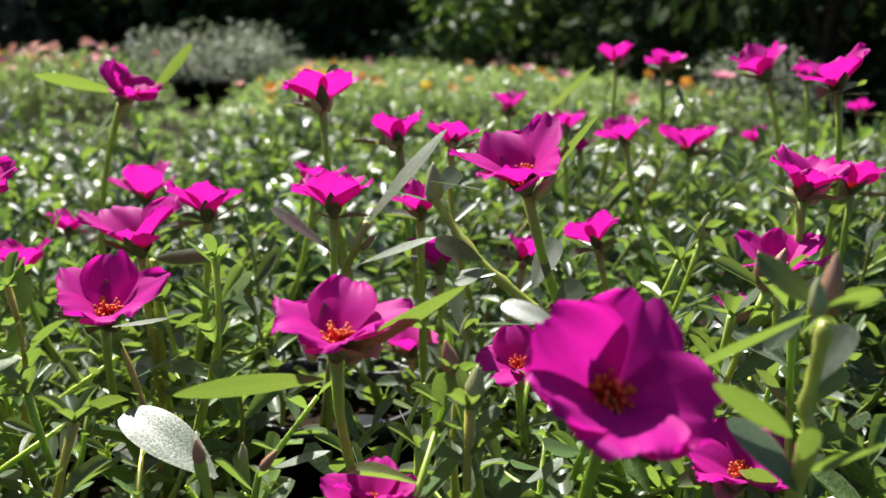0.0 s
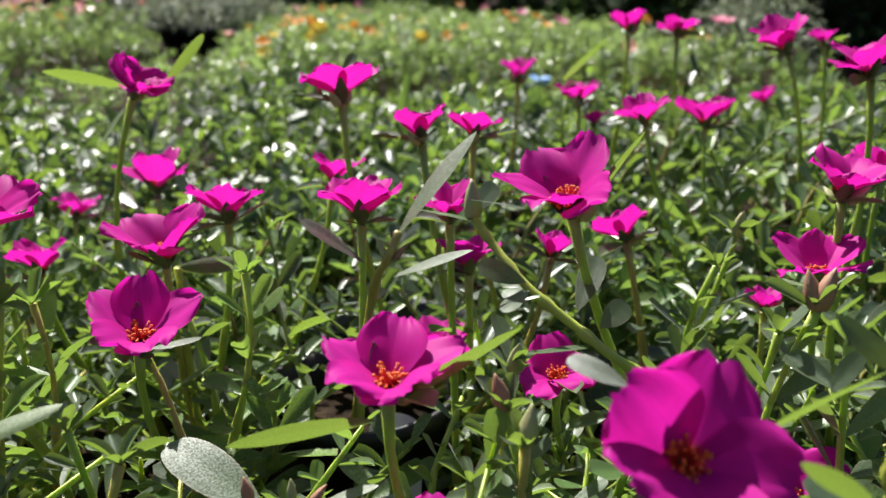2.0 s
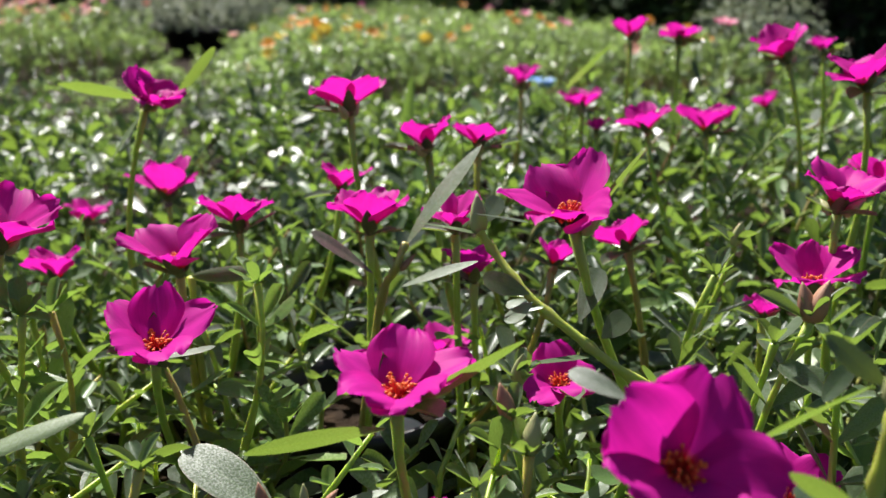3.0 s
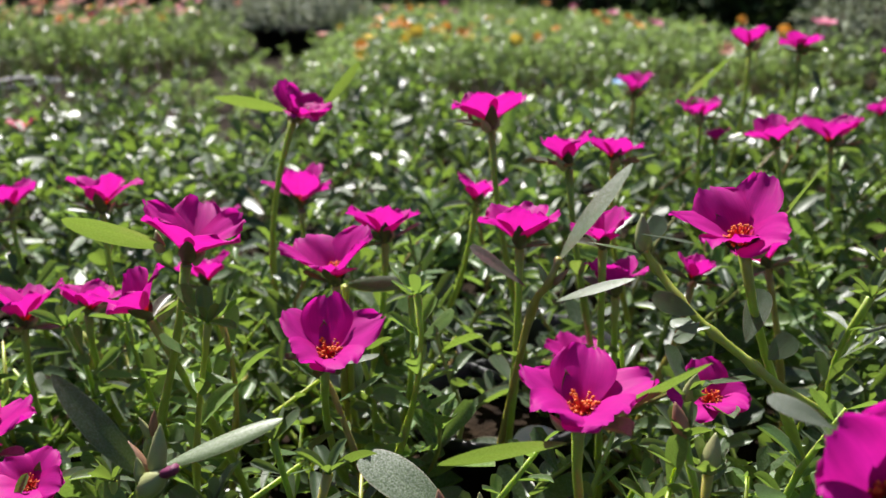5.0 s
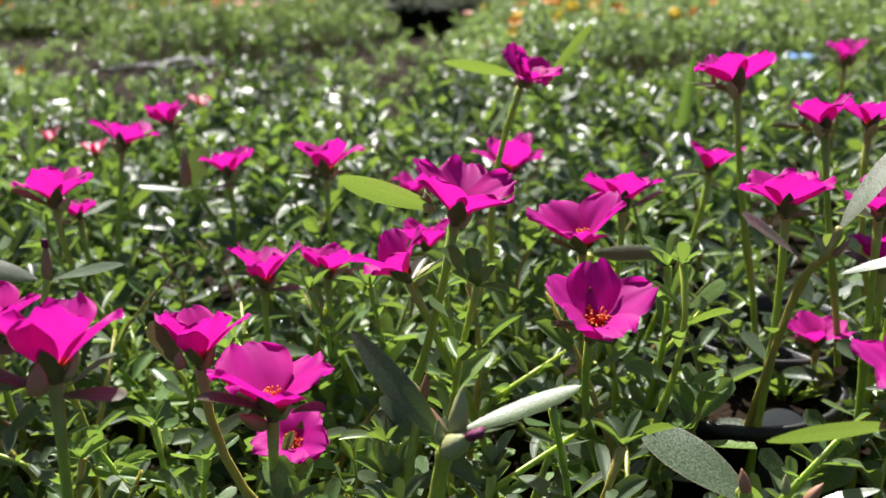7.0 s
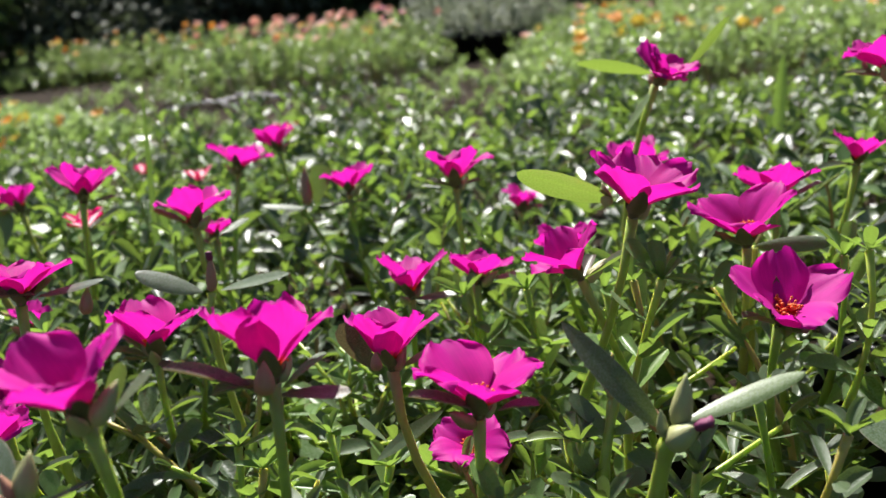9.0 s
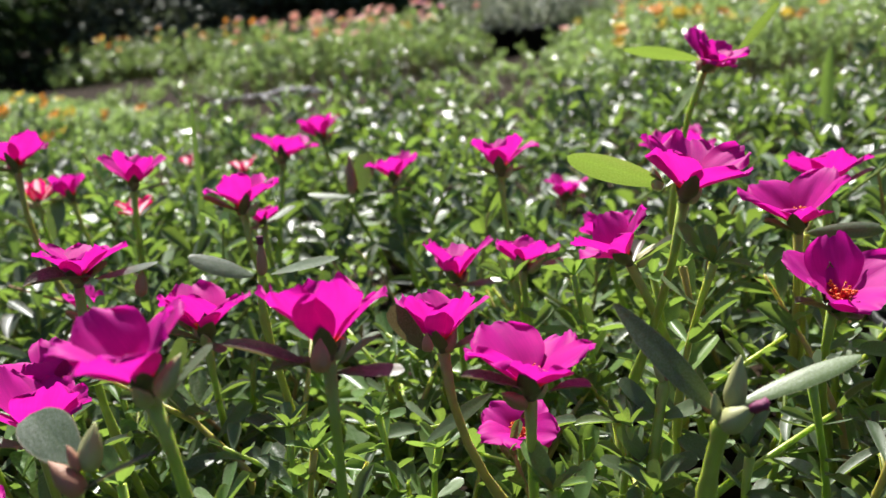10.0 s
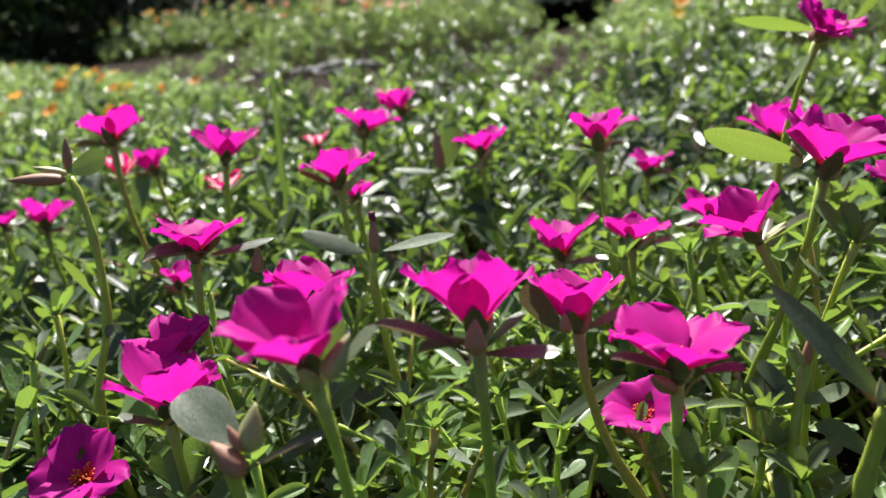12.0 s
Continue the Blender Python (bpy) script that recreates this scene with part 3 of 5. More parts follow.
class Mass:
    """Many leaves or stems gathered into one mesh."""
    def __init__(self):
        self.v, self.f, self.uv, self.n = [], [], [], 0

    def add(self, verts, quads, uv, m):
        a = np.array(m)
        self.v.append(verts @ a[:3, :3].T + a[:3, 3])
        self.f.append(quads + self.n)
        self.uv.append(uv)
        self.n += len(verts)

    def finish(self, name, mat, label, category, parent=None, kind="stuff"):
        v, f, uv = np.concatenate(self.v), np.concatenate(self.f), np.concatenate(self.uv)
        me = bpy.data.meshes.new(name)
        me.vertices.add(len(v))
        me.vertices.foreach_set("co", v.astype(np.float32).ravel())
        me.loops.add(f.size)
        me.loops.foreach_set("vertex_index", f.astype(np.int32).ravel())
        me.polygons.add(len(f))
        me.polygons.foreach_set("loop_start", np.arange(0, f.size, 4, dtype=np.int32))
        me.polygons.foreach_set("use_smooth", np.ones(len(f), dtype=bool))
        me.uv_layers.new(name="UVMap").data.foreach_set("uv", uv[f.ravel()].astype(np.float32).ravel())
        me.materials.append(mat)
        me.update(calc_edges=True)
        ob = new(name, me)
        if parent:
            ob.parent = parent
        return tagged(ob, label, category, "", kind)


def arrays(kind, nu, nv, seed):
    v, f, uv = leaf_shape(kind, nu, nv, seed)
    return v, np.array(f), uv


def stem_arrays(pts, r0, r1, sides=5):
    v, f = tube(pts, [r0 + (r1 - r0) * i / (len(pts) - 1) for i in range(len(pts))], sides)
    return np.array(v), np.array([q for q in f if len(q) == 4]), np.full((len(v), 2), 0.5)


# ---- ground ----
def ground():
    v, n, s = [], 60, 60.0
    for i in range(n + 1):
        for j in range(n + 1):
            x, y = (2 * i / n - 1), (2 * j / n - 1)
            x, y = s * x * abs(x) ** 1.5, s * y * abs(y) ** 1.5
            v.append((x, y, -0.004 + 0.012 * noise.noise((x * 1.5, y * 1.5, 0)) * (abs(x) < 20 and abs(y) < 20)))
    return tagged(new("ground", mesh_of("ground", v, grid_faces(n, n), [SOIL])), "dark brown bare soil under the flower beds", "ground", kind="structure")


ground()


def bed_height(x, y):
    """How high the foliage stands; it follows the flowers that grow out of it."""
    h = 0.112 + 0.020 * noise.noise((x * 5, y * 5, 3)) + 0.012 * noise.noise((x * 17, y * 17, 8))
    if y > 0.5:
        h += min((y - 0.5) * 0.05, 0.02)
    w, total = 0.6, 0.6 * h
    for fx, fy, fz in ROOTS:
        d = ((fx - x) ** 2 + (fy - y) ** 2) / 0.0036
        if d < 6:
            k = math.exp(-d)
            w, total = w + k, total + k * (fz - 0.034)
    return total / w


def clearance(x, y):
    """The lowest flower close by, which the foliage must not bury."""
    z = 1.0
    for fx, fy, fz in ROOTS:
        if (fx - x) ** 2 + (fy - y) ** 2 < 0.001 or (abs(fx - x) < 0.02 and -0.06 < y - fy < 0):
            z = min(z, fz - 0.010)
    return z


# ---- flowering stems ----
shoot = bloom(0.0340, 0.1660, 0.1548, 0.0394, 54, -2, 0.53, 0, "full", spin=36, leaves=1)
leaf_part(shoot, (0.0249, 0.1821, 0.1607), (0.0134, 0.1931, 0.1633), 0.0051, (-0.3, -0.45, 0.8), which=0)
leaf_part(shoot, (0.0518, 0.1753, 0.1538), (0.0776, 0.1800, 0.1648), 0.0053, (-0.35, 0.75, 0.45), which=2, label="long velvety green leaf")
shoot = bloom(0.0215, 0.2656, 0.1860, 0.0373, 26, -20, 0.55, -1, "slim", spin=10, leaves=1)
leaf_part(shoot, (0.0296, 0.2636, 0.1798), (0.0474, 0.2744, 0.1995), 0.0055, (-0.6, 0.7, 0.4), which=2)
leaf_part(shoot, (0.0132, 0.2820, 0.1741), (-0.0047, 0.2833, 0.1776), 0.0046, (0,0,1), which=2)
shoot = bloom(-0.0274, 0.2200, 0.1506, 0.0395, 22, 4, 0.62, -1, "slim", spin=-4, leaves=1)
leaf_part(shoot, (-0.0314, 0.2212, 0.1337), (-0.0672, 0.2065, 0.1358), 0.0075, (0, 0.85, 0.5), which=2, label="bright green narrow leaf")
leaf_part(shoot, (-0.0250, 0.2179, 0.1413), (0.0059, 0.2184, 0.1608), 0.0069, (-0.5, 0.8, 0.3), which=2)
bud_part(shoot, (-0.0329, 0.2176, 0.1398), (-0.0366, 0.2186, 0.1442), False, 1.00)
bud_part(shoot, (-0.0297, 0.2266, 0.1351), (-0.0270, 0.2275, 0.1392), False, 1.00)
bloom(-0.1105, 0.2826, 0.1392, 0.0404, 26, 14, 0.58, -1, "slim", spin=8)
bloom(-0.1200, 0.3434, 0.1504, 0.0378, 15, 0, 0.62, -1, spin=36)
bloom(-0.0434, 0.3492, 0.1635, 0.0331, -2, 0, 0.70, -1, "full", spin=36)
shoot = bloom(-0.1497, 0.4332, 0.2002, 0.0281, 16, 34, 0.42, -1, "double", leaves=1)
leaf_part(shoot, (-0.1573, 0.4324, 0.1974), (-0.1918, 0.4250, 0.2062), 0.0076, (0, 0.7, 0.65), which=2)
leaf_part(shoot, (-0.1414, 0.4400, 0.1972), (-0.1222, 0.4440, 0.2205), 0.0058, (-0.4, 0.6, 0.4), which=1, label="pale leaf shining in the sun")
leaf_part(shoot, (-0.1704, 0.4242, 0.1697), (-0.1583, 0.4298, 0.1886), 0.0060, (-0.6, -0.3, 0.6), which=2)
shoot = bloom(-0.0569, 0.4221, 0.2011, 0.0354, -4, -4, 0.75, -1, leaves=1)
leaf_part(shoot, (-0.0621, 0.4198, 0.1936), (-0.0861, 0.4103, 0.1963), 0.0042, (0, -0.1, 1), which=2)
bud_part(shoot, (-0.0659, 0.4199, 0.1936), (-0.0671, 0.4213, 0.1981), True, 1.00)
leaf_part(shoot, (-0.0564, 0.4330, 0.2023), (-0.0514, 0.4408, 0.2106), 0.0049, (0,-1,0.4), which=0)
bloom(0.054, 0.735, 0.174, 0.031, 15, 0, 0.60, -1)
bloom(0.163, 0.593, 0.160, 0.035, -2, 0, 0.60, -1)
bloom(0.168, 0.692, 0.209, 0.029, 0, 0, 0.55, -1)
shoot = bloom(0.129, 0.682, 0.213, 0.027, 0, 0, 0.60, -1, leaves=1)
leaf_part(shoot, (0.0753, 0.6341, 0.1748), (0.1035, 0.6223, 0.2058), 0.0088, (-.4, .7, .6), which=2, label="long bright green leaf")
bloom(0.195, 0.560, 0.209, 0.038, 0, -24, 0.60, -1)
bloom(0.260, 0.652, 0.201, 0.020, 0, -10, 0.60, -1)
bloom(0.177, 0.411, 0.209, 0.034, 10, -15, 0.70, -1)
bloom(-0.021, 0.410, 0.183, 0.028, -4, -6, 0.60, -1, spin=0)
bloom(0.005, 0.437, 0.178, 0.027, 0, 6, 0.75, -1)
bloom(0.104, 0.518, 0.171, 0.028, 0, -12, 0.60, -1)
bloom(-0.1050, 0.3919, 0.1535, 0.0336, 0, 0, 0.70, -1, spin=36)
bloom(-0.172, 0.508, 0.143, 0.040, 12, 0, 0.60, -1)
bloom(-0.063, 0.442, 0.156, 0.026, 5, 10, 0.60, -1)
bloom(-0.009, 0.353, 0.160, 0.027, 5, 0, 0.65, -1)
bloom(-0.001, 0.369, 0.134, 0.029, 5, 0, 0.65, -1)
bloom(0.037, 0.389, 0.130, 0.019, 5, 10, 0.60, -1)
bloom(0.067, 0.393, 0.138, 0.025, 0, -20, 0.60, -1)
bloom(0.028, 0.304, 0.110, 0.031, 30, 0, 0.70, -1)
bloom(0.088, 0.642, 0.167, 0.029, 5, 0, 0.60, -1)
bloom(0.097, 0.629, 0.150, 0.019, 5, 0, 0.60, -1)
bloom(0.135, 0.330, 0.174, 0.033, 10, 0, 0.65, -1)
bloom(0.196, 0.419, 0.160, 0.029, 5, 10, 0.65, -1)
bloom(0.293, 0.842, 0.136, 0.026, 0, -15, 0.50, -1)
bloom(0.125, 0.320, 0.144, 0.035, 10, 0, 0.75, -1)
bloom(0.126, 0.370, 0.110, 0.018, 5, 0, 0.70, -1)
shoot = bloom(-0.1562, 0.2851, 0.1783, 0.0347, 4, 16, 0.56, 6, leaves=1)
leaf_part(shoot, (-0.1657, 0.2823, 0.1726), (-0.1948, 0.2709, 0.1869), 0.0117, (0.1, 0.85, 0.35), which=1, label="broad bright green leaf")
bud_part(shoot, (-0.1671, 0.2815, 0.1707), (-0.1691, 0.2837, 0.1784), False, 1.00)
leaf_part(shoot, (-0.1654, 0.2918, 0.1697), (-0.1499, 0.3067, 0.1786), 0.0065, (0,0,1), which=0)
bloom(-0.253, 0.592, 0.103, 0.033, 0, 6, 0.65, -1)
bloom(-0.203, 0.419, 0.120, 0.027, 0, -5, 0.60, -1)
bloom(-0.019, 0.215, 0.105, 0.024, 15, 0, 0.70, 0)
bloom(0.088, 0.240, 0.102, 0.031, 20, 0, 0.70, 0)
bloom(-0.2567, 0.4289, 0.1596, 0.0371, 0, 0, 0.65, 6, spin=0)
shoot = bloom(-0.3343, 0.4768, 0.1455, 0.0302, 0, 0, 0.60, 6, leaves=1)
leaf_part(shoot, (-0.3579, 0.4663, 0.1298), (-0.3802, 0.4527, 0.1364), 0.0074, (0,-0.2,1), which=1)
leaf_part(shoot, (-0.3547, 0.4672, 0.1303), (-0.3180, 0.4663, 0.1352), 0.0061, (0,-0.2,1), which=1)
bud_part(shoot, (-0.3580, 0.4668, 0.1314), (-0.3601, 0.4737, 0.1536), True, 0.55)
leaf_part(shoot, (-0.3531, 0.4679, 0.1312), (-0.3504, 0.4760, 0.1541), 0.0136, (0,-1,0.2), which=0)
bloom(-0.1847, 0.2930, 0.1501, 0.0289, 5, -35, 0.60, 6)
bloom(-0.2294, 0.3472, 0.1312, 0.0269, 5, 5, 0.55, 6)
bloom(-0.2612, 0.3504, 0.1266, 0.0327, -5, 0, 0.60, 6, spin=0)
shoot = bloom(-0.1980, 0.2122, 0.1415, 0.0357, -1, 6, 0.54, 10, "full", spin=36, leaves=0)
leaf_part(shoot, (-0.1984, 0.2090, 0.1322), (-0.2130, 0.1960, 0.1443), 0.0051, (0,-0.2,1), meshes=LEAF_DARK, which=1)
leaf_part(shoot, (-0.1935, 0.2107, 0.1316), (-0.1818, 0.2059, 0.1375), 0.0048, (0,-0.2,1), meshes=LEAF_DARK, which=1)
bloom(-0.2158, 0.2589, 0.0955, 0.0288, 32, 0, 0.65, 10, spin=36)
shoot = bloom(-0.2301, 0.2307, 0.1454, 0.0288, -8, 0, 0.47, 20, "full", spin=4, leaves=1)
leaf_part(shoot, (-0.2378, 0.2278, 0.1046), (-0.2162, 0.2321, 0.1205), 0.0052, (-0.4, -0.6, 0.6), which=2, label="slender grey-green leaf with a pale rim")
leaf_part(shoot, (-0.2324, 0.2266, 0.1356), (-0.2449, 0.2264, 0.1498), 0.0084, (-0.5, -0.6, 0.5), meshes=LEAF_DARK, which=0, label="dull bronze-green leaf")
bud_part(shoot, (-0.2302, 0.2174, 0.1399), (-0.2305, 0.2190, 0.1453), True, 1.20)
bud_part(shoot, (-0.2285, 0.2279, 0.1352), (-0.2253, 0.2317, 0.1427), True, 1.00)
shoot = bloom(-0.2454, 0.1852, 0.1644, 0.0327, -12, 0, 0.43, 19, "full", spin=-2, leaves=1)
leaf_part(shoot, (-0.2458, 0.1801, 0.1498), (-0.2628, 0.1653, 0.1655), 0.0057, (0, -0.2, 1), meshes=LEAF_DARK, which=1, label="dull bronze-green leaf")
leaf_part(shoot, (-0.2438, 0.1808, 0.1495), (-0.2230, 0.1788, 0.1529), 0.0051, (0, -0.3, 1), meshes=LEAF_DARK, which=0, label="dull bronze-green leaf")
leaf_part(shoot, (-0.2425, 0.1817, 0.1507), (-0.2365, 0.1969, 0.1553), 0.0060, (-0.4, -0.5, 0.5), which=0)
bud_part(shoot, (-0.2411, 0.1700, 0.1547), (-0.2411, 0.1727, 0.1626), True, 1.30)
shoot = bloom(-0.2708, 0.1401, 0.1725, 0.0309, 11, -14, 0.44, 19, "full", spin=36, leaves=1)
leaf_part(shoot, (-0.2628, 0.1397, 0.1620), (-0.2570, 0.1504, 0.1707), 0.0063, (-0.5,-0.5,0.4), which=0)
bud_part(shoot, (-0.2621, 0.1361, 0.1639), (-0.2577, 0.1406, 0.1722), False, 1.10)
leaf_part(shoot, (-0.2697, 0.1464, 0.1568), (-0.2664, 0.1543, 0.1701), 0.0039, (0.5,-0.5,0.4), which=0)
bloom(-0.352, 0.289, 0.126, 0.042, -5, 0, 0.55, 19, "full")
shoot = bloom(-0.3675, 0.2418, 0.1633, 0.0321, -5, 5, 0.55, 19, "full", spin=0, leaves=1)
leaf_part(shoot, (-0.3628, 0.2411, 0.1558), (-0.3782, 0.2256, 0.1611), 0.0094, (0,-0.2,1), meshes=LEAF_DARK, which=1)
leaf_part(shoot, (-0.3619, 0.2413, 0.1553), (-0.3411, 0.2507, 0.1593), 0.0070, (0.2,-0.2,1), which=1)
bud_part(shoot, (-0.3467, 0.2445, 0.1473), (-0.3462, 0.2478, 0.1563), True, 1.00)
bloom(-0.366, 0.218, 0.132, 0.031, 5, 0, 0.70, 20)
bloom(-0.350, 0.189, 0.131, 0.035, 5, 0, 0.60, 20)
bloom(-0.390, 0.187, 0.099, 0.035, 35, 0, 0.65, 20)
bloom(-0.589, 0.395, 0.130, 0.034, 0, 0, 0.60, 20)
bloom(-0.486, 0.350, 0.187, 0.031, -6, 0, 0.50, 20)
bloom(-0.445, 0.385, 0.168, 0.033, 8, 10, 0.50, 20)
bloom(-0.373, 0.368, 0.158, 0.034, -2, 0, 0.65, 20)
bloom(-0.372, 0.383, 0.142, 0.018, 0, 0, 0.50, 20)
bloom(-0.422, 0.515, 0.157, 0.040, 0, 15, 0.70, 20)
bloom(-0.422, 0.568, 0.158, 0.030, 0, -10, 0.60, 20)
shoot = bloom(-0.584, 0.464, 0.140, 0.023, 0, 0, 0.40, 20, "striped", leaves=1)
leaf_part(shoot, (-0.5593, 0.4423, 0.1137), (-0.5586, 0.4509, 0.1386), 0.0166, (0, -0.35, 0.9), which=0, label="pale round leaf lit by the sun")
bloom(-0.464, 0.404, 0.143, 0.022, 10, 0, 0.50, 20, "striped")
bloom(-0.528, 0.637, 0.120, 0.022, 0, 0, 0.40, 20, "striped")
bloom(-0.7441, 0.8805, 0.0830, 0.0246, 6, 0, 0.40, 14, "striped", spin=36)
bloom(-0.612, 0.989, 0.105, 0.028, 0, 0, 0.42, 12, "striped")
bloom(-0.554, 0.460, 0.145, 0.028, 0, -10, 0.60, 20)
bloom(-0.015, 0.410, 0.081, 0.028, 5, 0, 0.70, 6)
bloom(-0.448, 0.329, 0.115, 0.021, 0, 0, 0.60, 20)
bloom(-0.606, 0.380, 0.130, 0.018, 0, 0, 0.60, 20)
bloom(0.410, 0.885, 0.160, 0.023, 0, 0, 0.60, 0)

# ---- shoots in bud ----
shoot = budded_shoot([(-0.1580, 0.2250, 0.0000), (-0.1560, 0.2130, 0.0700), (-0.1525, 0.2085, 0.1050), (-0.1480, 0.2070, 0.1270)], "stout purslane stem with pointed buds and two long pale leaves", 0.0026, 0.0021)
leaf_part(shoot, (-0.1498, 0.2078, 0.1295), (-0.1751, 0.2153, 0.1565), 0.0082, (0.5, -0.75, 0.45), which=2, label="long dark grey-green leaf")
leaf_part(shoot, (-0.1440, 0.2085, 0.1310), (-0.1130, 0.2248, 0.1390), 0.0066, (-0.2, -0.55, 0.8), which=1, label="long pale leaf lit on top")
bud_part(shoot, (-0.1455, 0.2085, 0.1290), (-0.1432, 0.2100, 0.1440), False, 0.85)
bud_part(shoot, (-0.1478, 0.2050, 0.1262), (-0.1400, 0.2030, 0.1335), False, 1.55)
placed("wilted_petal", WILTED, shoot, Matrix.Translation((-0.1412, 0.2032, 0.1325)) @ Vector((0.9, -0.15, 0.45)).to_track_quat("Z", "Y").to_matrix().to_4x4() @ Matrix.Scale(0.0045, 4), "crumpled dark magenta petal tip")
bud_part(shoot, (-0.1492, 0.2068, 0.1275), (-0.1500, 0.2075, 0.1350), False, 0.9)
bud_part(shoot, (-0.1500, 0.2120, 0.1262), (-0.1560, 0.2160, 0.1350), True, 0.8)
shoot = budded_shoot([(-0.0583, 0.2510, 0.0000), (-0.0668, 0.2293, 0.0985), (-0.0683, 0.2310, 0.1039)], "purslane shoot with one broad velvety leaf and brown buds")
leaf_part(shoot, (-0.0638, 0.2300, 0.1007), (-0.0950, 0.2490, 0.1141), 0.0150, (0.55, -0.62, 0.55), which=0, label="broad velvety grey-green leaf")
bud_part(shoot, (-0.0674, 0.2275, 0.1061), (-0.0689, 0.2296, 0.1130), True, 1.00)
bud_part(shoot, (-0.0514, 0.2305, 0.1028), (-0.0465, 0.2322, 0.1086), True, 0.90)
bud_part(shoot, (-0.0562, 0.2310, 0.1045), (-0.0566, 0.2328, 0.1103), False, 0.90)
leaf_part(shoot, (-0.0490, 0.2305, 0.1028), (-0.0320, 0.2320, 0.1084), 0.0043, (0,0,1), which=2)
shoot = budded_shoot([(0.1233, 0.3095, 0.0000), (0.0933, 0.2795, 0.0917), (0.0448, 0.2598, 0.1283), (0.0276, 0.2638, 0.1411), (0.0125, 0.2716, 0.1525), (0.0025, 0.2814, 0.1637), (-0.0023, 0.2855, 0.1701)], "leaning purslane shoot with a pointed bud at its tip")
bud_part(shoot, (-0.0027, 0.2854, 0.1698), (-0.0032, 0.2892, 0.1824), False, 0.90)
leaf_part(shoot, (-0.0018, 0.2863, 0.1727), (0.0049, 0.2966, 0.1796), 0.0067, (0,-0.8,0.4), which=0)
leaf_part(shoot, (-0.0031, 0.2854, 0.1698), (-0.0223, 0.2752, 0.1770), 0.0044, (0,-0.2,1), which=2)
leaf_part(shoot, (0.0130, 0.2674, 0.1522), (0.0043, 0.2564, 0.1501), 0.0053, (0,-0.4,1), which=0)
leaf_part(shoot, (0.0164, 0.2668, 0.1505), (0.0058, 0.2771, 0.1498), 0.0081, (0.3,-0.4,.6), which=1)
leaf_part(shoot, (0.0327, 0.2622, 0.1360), (0.0082, 0.2434, 0.1421), 0.0035, (0,-0.2,1), which=2)
leaf_part(shoot, (0.0346, 0.2637, 0.1410), (0.0426, 0.2659, 0.1484), 0.0079, (-.3,-.6,.4), which=0)
leaf_part(shoot, (0.0121, 0.2681, 0.1547), (-0.0023, 0.2651, 0.1615), 0.0078, (0.2,-.6,.6), which=0)
leaf_part(shoot, (0.0277, 0.2654, 0.1461), (0.0359, 0.2798, 0.1597), 0.0083, (-.3,-.8,.2), which=0)
shoot = budded_shoot([(0.0601, 0.1923, 0.0000), (0.0701, 0.1623, 0.1316), (0.0703, 0.1607, 0.1516), (0.0723, 0.1606, 0.1688)], "upright purslane stem with green buds and rounded leaves")
bud_part(shoot, (0.0727, 0.1608, 0.1698), (0.0744, 0.1636, 0.1818), True, 0.75)
bud_part(shoot, (0.0693, 0.1570, 0.1710), (0.0689, 0.1586, 0.1781), False, 1.00)
leaf_part(shoot, (0.0723, 0.1610, 0.1707), (0.0782, 0.1544, 0.1774), 0.0064, (-0.2,0.8,0.5), which=1)
leaf_part(shoot, (0.0724, 0.1672, 0.1707), (0.0626, 0.1733, 0.1794), 0.0050, (-.4,-.6,.5), which=2)
leaf_part(shoot, (0.0657, 0.1557, 0.1475), (0.0494, 0.1534, 0.1599), 0.0052, (0.3,0.8,0.4), which=2)
leaf_part(shoot, (0.0687, 0.1580, 0.1352), (0.0609, 0.1735, 0.1446), 0.0092, (0.3,-.5,.8), which=0)
leaf_part(shoot, (0.0694, 0.1542, 0.1413), (0.0806, 0.1500, 0.1496), 0.0058, (-.1,.8,.5), which=2)
leaf_part(shoot, (0.0676, 0.1547, 0.1434), (0.0687, 0.1533, 0.1503), 0.0044, (0,-.9,.3), which=0)
leaf_part(shoot, (0.0741, 0.1674, 0.1537), (0.0821, 0.1720, 0.1649), 0.0066, (-.3,-.45,.8), which=0)
leaf_part(shoot, (0.0797, 0.2068, 0.1468), (0.0880, 0.2092, 0.1569), 0.0051, (-.4,-.5,.5), which=2)
shoot = budded_shoot([(-0.2871, 0.1559, 0.0000), (-0.2882, 0.1343, 0.1307), (-0.2871, 0.1359, 0.1445)], "purslane shoot with a broad leaf and reddish-brown buds")
leaf_part(shoot, (-0.2871, 0.1359, 0.1445), (-0.3085, 0.1463, 0.1534), 0.0123, (0.3,-.5,.8), which=0, label="broad velvety grey-green leaf")
bud_part(shoot, (-0.2840, 0.1316, 0.1414), (-0.2910, 0.1315, 0.1493), True, 1.15)
bud_part(shoot, (-0.2842, 0.1351, 0.1452), (-0.2828, 0.1391, 0.1555), False, 1.10)
bud_part(shoot, (-0.2851, 0.1338, 0.1459), (-0.2881, 0.1347, 0.1519), True, 0.90)
leaf_part(shoot, (-0.2849, 0.1314, 0.1417), (-0.2644, 0.1340, 0.1524), 0.0021, (0,-.2,1), meshes=LEAF_DARK, which=1)
shoot = budded_shoot([(-0.4141, 0.2456, 0.0000), (-0.4141, 0.2256, 0.0900), (-0.4088, 0.2353, 0.1328), (-0.4119, 0.2409, 0.1666), (-0.4187, 0.2442, 0.1843)], "tall purslane stem with brown seed buds and a round leaf")
bud_part(shoot, (-0.4197, 0.2448, 0.1874), (-0.4207, 0.2483, 0.1990), True, 0.62)
